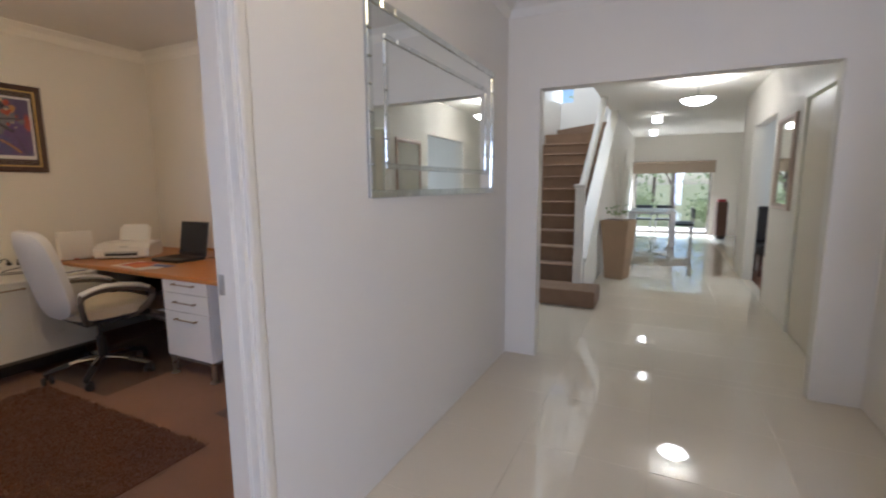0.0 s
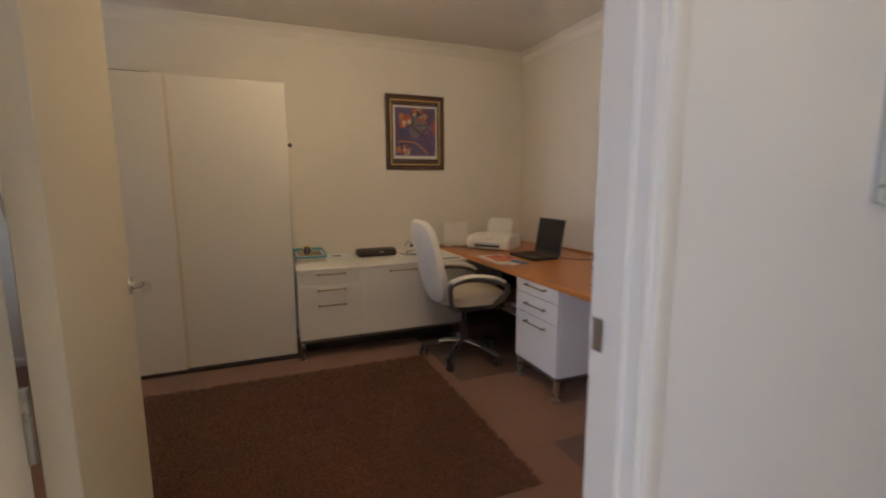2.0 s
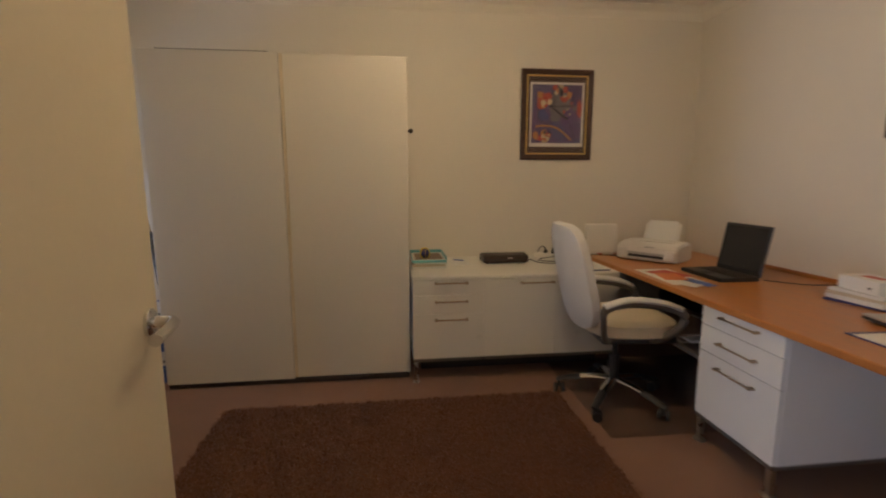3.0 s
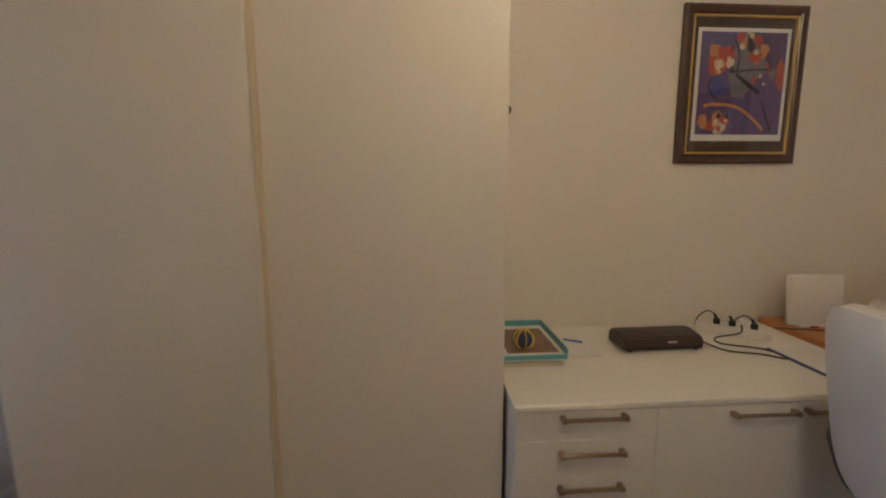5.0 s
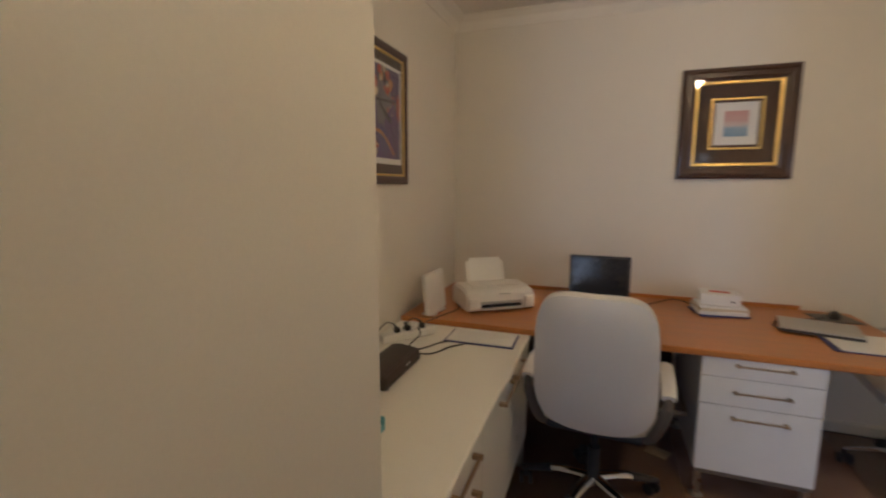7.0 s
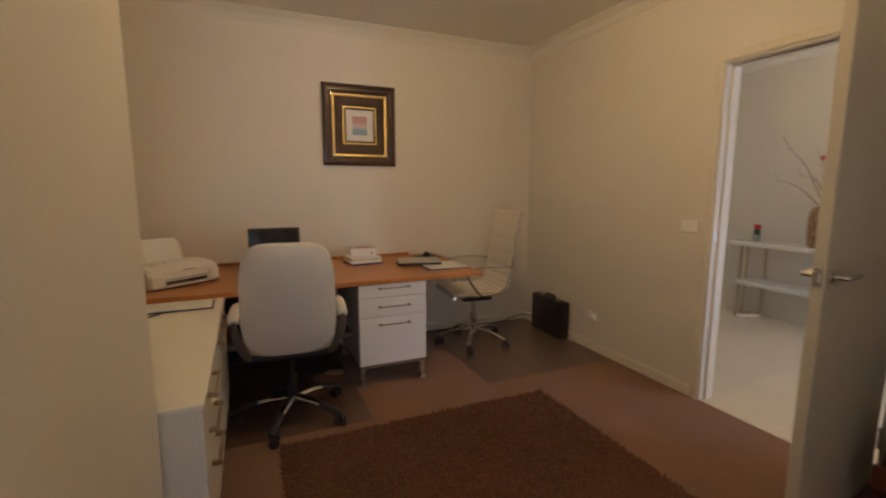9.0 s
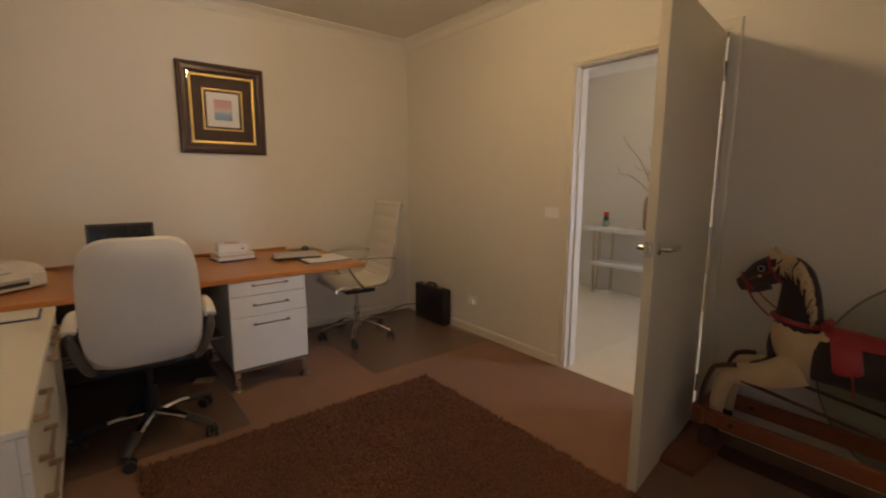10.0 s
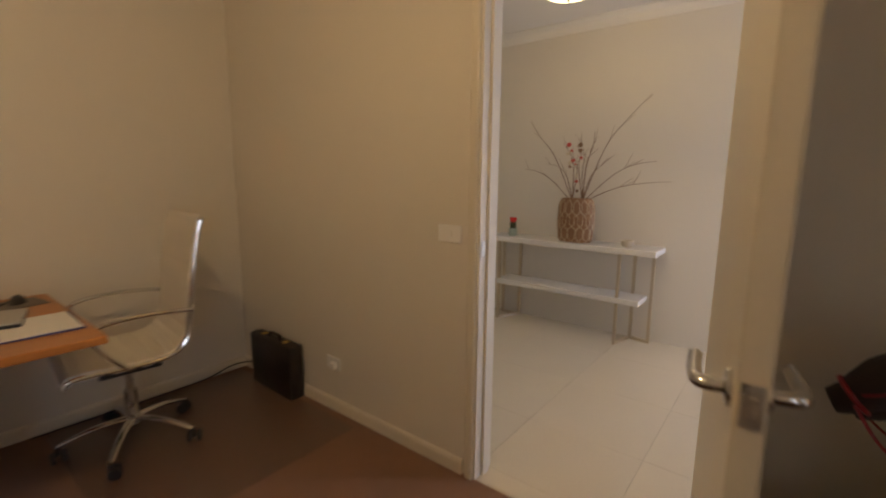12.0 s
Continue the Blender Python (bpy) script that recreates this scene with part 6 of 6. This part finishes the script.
for k in range(60):
    c = Vector((-0.37 + rngb.gauss(0, 0.06), 6.8 + rngb.gauss(0, 0.06), 0.90 + abs(rngb.gauss(0, 0.06))))
    u = Vector((rngb.uniform(-1, 1), rngb.uniform(-1, 1), rngb.uniform(-0.3, 1))).normalized() * 0.05
    v = u.cross(Vector((rngb.uniform(-1, 1), rngb.uniform(-1, 1), 0.3))).normalized() * 0.016
    n0 = len(lv)
    lv += [c, c + u * 0.5 + v, c + u, c + u * 0.5 - v]
    lf += [(n0, n0 + 1, n0 + 2, n0 + 3)]
me = bpy.data.meshes.new("foliage")
me.from_pydata(lv, [], lf)
me.materials.append(LEAF)
fo = new("foliage", me)
fo.parent = pot
fo.location = (0.37, -6.80, 0)

pm = thing("framed_mirror", (CE, 5.47, 1.08), "framed mirror on the corridor wall", "mirror")
part("frame", moved(frame_ring(bmesh.new(), 0.68, 0.90, 0.05, [(0, 0), (0, 0.02), (0.03, 0.028), (0.06, 0.012)]), pose(CE - 0.001, 5.47, 1.53, 0, 0, -90)), material("copper_frame", (0.50, 0.38, 0.30), 0.4, vary=0.2, bump=0.05), pm)
part("glass", box(CE - 0.010, 5.19, 1.14, CE - 0.004, 5.75, 1.92), MIRROR, pm)
hd = thing("door_2", (CE, 4.44, 0), "closed cream door in the corridor wall", "door")
part("leaf", box(CE + 0.004, 4.05, 0.01, CE + 0.042, 4.83, 2.03, 0.002), DOORP, hd)
part("architrave", bx(bx(box(CE - 0.015, 3.97, 0, CE - 0.001, 4.03, 2.11), CE - 0.015, 4.85, 0, CE - 0.001, 4.91, 2.11), CE - 0.015, 4.03, 2.05, CE - 0.001, 4.85, 2.11), TRIM, hd)
part("knob", lathe(bmesh.new(), [(0, 0), (0.02, 0), (0.012, 0.01), (0.012, 0.03), (0.026, 0.045), (0.02, 0.06), (0, 0.062)], (0, 0, 0), 16), CHROME, hd, smooth=True).matrix_local = pose(0.004, 0.33, 1.03, 0, -90, 0)

# living room: sliding glass doors, blind, table and chairs
sl = thing("sliding_door", (0.45, 13.75, 0), "wide sliding glass doors to the garden", "sliding door", kind="structure")
for x0, x1, y in ((-0.55, 0.40, 13.72), (0.36, 1.30, 13.76)):
    b = bmesh.new()
    bx(b, x0, y, 0, x0 + 0.05, y + 0.03, 2.1)
    bx(b, x1 - 0.05, y, 0, x1, y + 0.03, 2.1)
    bx(b, x0 + 0.05, y, 0, x1 - 0.05, y + 0.03, 0.06)
    bx(b, x0 + 0.05, y, 2.05, x1 - 0.05, y + 0.03, 2.1)
    part("door_frame", b, material("bronze_anodised", (0.27, 0.24, 0.21), 0.4, 0.3, vary=0.1, bump=0.02) if x0 < 0 else bpy.data.materials["bronze_anodised"], sl)
    part("pane", box(x0 + 0.05, y + 0.012, 0.06, x1 - 0.05, y + 0.018, 2.05), CLEAR, sl).visible_shadow = False
bl = thing("roller_blind", (0.45, 13.66, 1.65), "taupe blind partly lowered over the glass doors", "blind")
part("fabric", box(-0.62, 13.66, 1.63, 1.37, 13.668, 1.90), BLIND, bl)
part("roll", rod(bmesh.new(), (-0.62, 13.65, 1.92), (1.37, 13.65, 1.92), 0.03, 14), BLIND, bl)
dt = thing("dining_table", (0.0, 11.4, 0), "white dining table near the garden doors", "dining table")
part("tabletop", box(-0.50, 10.7, 0.70, 0.45, 12.3, 0.75, 0.004), WHITED, dt)
for x in (-0.45, 0.40):
    for y in (10.75, 12.25):
        part("leg", box(x - 0.04, y - 0.04, 0, x + 0.04, y + 0.04, 0.70, 0.004), WHITED, dt)
dc = thing("dining_chair", (-0.25, 12.75, 0), "black dining chair at the white table", "dining chair", "chairs round the table", turn=180)
part("seat", box(-0.2, -0.2, 0.43, 0.2, 0.2, 0.47, 0.01, 2), BLACK, dc)
part("backrest", box(-0.2, -0.21, 0.58, 0.2, -0.18, 0.80, 0.01, 2), BLACK, dc)
for x in (-0.17, 0.17):
    part("back_post", box(x - 0.015, -0.205, 0.47, x + 0.015, -0.185, 0.62), CHROME, dc)
    for y in (-0.17, 0.17):
        part("leg", rod(bmesh.new(), (x, y, 0), (x, y, 0.43), 0.013, 8), CHROME, dc)
for x, y, a in ((0.22, 12.72, 176), (0.62, 11.3, 90), (0.62, 11.9, 92)):
    copy_thing(dc, pose(x, y, 0, 0, 0, a))
tv = thing("dark_cabinet", (1.6, 13.0, 0), "dark timber cabinet in the far living room", "cabinet")
part("carcass", box(1.38, 12.7, 0.08, 1.60, 13.3, 0.90, 0.006), WOODD, tv)
part("plinth", box(1.41, 12.73, 0.0, 1.57, 13.27, 0.08), DARK, tv)
solid("red_box", box(1.40, 12.8, 0.9005, 1.57, 13.1, 0.96, 0.004), REDL, "small red box on the dark cabinet", "box", kind="")
ac = thing("side_chair", (1.75, 7.9, 0), "dark upholstered chair in the side room", "chair")
part("seat", box(1.45, 7.65, 0.30, 2.05, 8.2, 0.46, 0.04, 3), LEATHERB, ac)
part("backrest", box(1.45, 8.10, 0.46, 2.05, 8.22, 1.0, 0.04, 3), LEATHERB, ac)
for x in (1.49, 2.01):
    for y in (7.69, 8.16):
        part("leg", rod(bmesh.new(), (x, y, 0), (x, y, 0.3), 0.02, 8), WOODD, ac)

# ---------------------------------------------------------------- outdoors
b = bmesh.new()
bmesh.ops.create_grid(b, x_segments=8, y_segments=8, size=1500)
moved(b, pose(0, 0, -0.16))
solid("ground", b, GRASSG, "dry garden ground with mown grass reaching far away", "ground")
solid("pavement_south", box(-15.5, -9.5, -0.155, 2.5, SY - T - 0.01, -0.06), PAVING, "pale paved courtyard outside the study windows", "paving")
solid("pavement_north", box(-3.5, 13.81, -0.155, 4.0, 16.2, -0.05), PAVING, "pale paved terrace outside the glass doors", "paving")
for x in (-5.95, -2.4):
    vp = solid("veranda_post", box(x - 0.05, -3.30, -0.06, x + 0.05, -3.20, 2.7, 0.006), TIMBER, "brown timber veranda post", "post", kind="", group="veranda posts")
solid("veranda_beam", box(-13.5, -3.32, 2.70, 2.5, -3.18, 2.88), TIMBER, "brown timber beam along the veranda edge", "beam", kind="")
solid("veranda_roof", box(-13.5, -3.5, 2.9, 2.5, SY - T - 0.01, 2.98), TIMBER, "timber lined veranda roof", "roof")


def leafy(name, at, height, radius, count, leaf, mat, label, seed, trunk=0.05, category="tree", group=""):
    """A trunk with limbs and a loose crown of separate leaves."""
    rg = random.Random(seed)
    e = thing(name, at, label, category, group)
    at = Vector(at)
    b = bmesh.new()
    ends = []
    top = at + Vector((rg.uniform(-0.1, 0.1), rg.uniform(-0.1, 0.1), height * 0.55))
    tube(b, smooth_path([at, at + (top - at) * 0.5 + Vector((0.04, 0.03, 0)), top], 3), [trunk * (1 - 0.08 * i) for i in range(7)], 8)
    for k in range(7):
        a = k * 0.9 + rg.uniform(-0.3, 0.3)
        s = at + (top - at) * rg.uniform(0.35, 1.0)
        q = s + Vector((math.cos(a) * radius * rg.uniform(0.5, 0.9), math.sin(a) * radius * rg.uniform(0.5, 0.9), height * rg.uniform(0.15, 0.42)))
        tube(b, smooth_path([s, (s + q) / 2 + Vector((0, 0, 0.05 * height)), q], 3), [trunk * 0.5, trunk * 0.4, trunk * 0.35, trunk * 0.3, trunk * 0.22, trunk * 0.15, trunk * 0.08], 6)
        ends += [q, (s + q) / 2]
    part("trunk", b, BARK, e, smooth=True)
    vs, fs = [], []
    for k in range(count):
        c = rg.choice(ends) + Vector((rg.gauss(0, radius * 0.28), rg.gauss(0, radius * 0.28), rg.gauss(0, height * 0.10)))
        u = Vector((rg.uniform(-1, 1), rg.uniform(-1, 1), rg.uniform(-1, 0.5))).normalized() * leaf * rg.uniform(0.6, 1.3)
        w = u.cross(Vector((rg.uniform(-1, 1), rg.uniform(-1, 1), rg.uniform(-1, 1)))).normalized() * leaf * 0.3
        n = len(vs)
        vs += [c - at, c + u * 0.5 + w - at, c + u - at, c + u * 0.5 - w - at]
        fs.append((n, n + 1, n + 2, n + 3))
    me = bpy.data.meshes.new("crown")
    me.from_pydata(vs, [], fs)
    me.materials.append(mat)
    cr = new("crown", me)
    cr.parent = e
    return e


leafy("shrub", (-7.3, -5.0, -0.16), 2.0, 0.8, 2600, 0.09, LEAF, "green leafy shrub beyond the veranda", 31, 0.03, "shrub", "garden shrubs")
leafy("shrub", (-8.6, -6.0, -0.16), 1.8, 0.9, 2200, 0.09, LEAF2, "pale green leafy shrub beyond the veranda", 32, 0.03, "shrub", "garden shrubs")
leafy("shrub", (-2.0, -5.2, -0.16), 1.9, 0.9, 2200, 0.09, LEAF, "green leafy shrub beyond the veranda", 33, 0.03, "shrub", "garden shrubs")
for k, (x, y, h, r) in enumerate(((-1.6, 19.5, 5.0, 1.8), (0.6, 21.5, 6.0, 2.2), (2.6, 20.0, 5.0, 1.9), (-0.3, 25.0, 7.0, 2.6), (3.4, 26, 7.5, 2.8), (-3.2, 23, 6.5, 2.4))):
    leafy("garden_tree", (x, y, -0.16), h, r, 700, 0.22, LEAF2, "leafy garden tree beyond the terrace", 50 + k, 0.10, "tree", "garden trees")
for k, (x, y) in enumerate(((-1.0, 18.4), (1.9, 18.0))):
    leafy("shrub", (x, y, -0.16), 1.3, 0.8, 1400, 0.12, LEAF2, "low leafy shrub beside the terrace", 70 + k, 0.03, "shrub", "garden shrubs")
nb = thing("neighbour_house", (-25, -20, -0.16), "pale brick house across the garden with a tiled roof", "house")
part("wall", box(-33, -24, -0.16, -18, -19, 2.5), material("pale_brick", (0.46, 0.34, 0.26), 0.9, vary=0.15, scale=3, fine=25, bump=0.2), nb)
part("roof", prism([(-24.6, 2.45), (-18.4, 2.45), (-21.5, 4.4)], "x", -33.6, -17.4), material("terracotta_roof", (0.33, 0.14, 0.09), 0.8, vary=0.2, scale=3, fine=25, bump=0.3), nb)
part("window", box(-24.6, -19.0, 0.9, -22.9, -18.96, 2.1), SCREEN, nb)

# ---------------------------------------------------------------- hall tiles, one by one
TS = 0.60
tile_mesh = {}


def tile(x0, y0, x1, y1):
    key = (round(x1 - x0, 3), round(y1 - y0, 3))
    if key not in tile_mesh:
        w, d = key[0] / 2 - 0.0007, key[1] / 2 - 0.0007
        b = bmesh.new()
        lo = [b.verts.new((sx * w, sy * d, -0.0021)) for sx, sy in ((-1, -1), (1, -1), (1, 1), (-1, 1))]
        md = [b.verts.new((sx * w, sy * d, -0.0007)) for sx, sy in ((-1, -1), (1, -1), (1, 1), (-1, 1))]
        hi = [b.verts.new((sx * (w - 0.0007), sy * (d - 0.0007), 0.0)) for sx, sy in ((-1, -1), (1, -1), (1, 1), (-1, 1))]
        b.faces.new(hi)
        for p, q in ((lo, md), (md, hi)):
            for k in range(4):
                b.faces.new((p[k], p[(k + 1) % 4], q[(k + 1) % 4], q[k]))
        me = bpy.data.meshes.new("tile")
        b.to_mesh(me)
        b.free()
        me.materials.append(TILE)
        tile_mesh[key] = me
    t = new("tile", tile_mesh[key])
    t.parent = hall_floor
    t.location = ((x0 + x1) / 2, (y0 + y1) / 2, 0)


for ax0, ax1, ay0, ay1 in ((HX, HE, SY, AY), (EX + 0.002, HX, DY0, DY1), (AX0, AX1, AY, AY + T), (-1.75, CE, AY + T, 13.7)):
    i0, i1 = math.floor((ax0 - 0.18) / TS), math.ceil((ax1 - 0.18) / TS)
    j0, j1 = math.floor((ay0 - 0.33) / TS), math.ceil((ay1 - 0.33) / TS)
    for i in range(i0, i1):
        for j in range(j0, j1):
            x0, x1 = max(i * TS + 0.18, ax0), min((i + 1) * TS + 0.18, ax1)
            y0, y1 = max(j * TS + 0.33, ay0), min((j + 1) * TS + 0.33, ay1)
            if x1 - x0 > 0.01 and y1 - y0 > 0.01:
                tile(x0, y0, x1, y1)
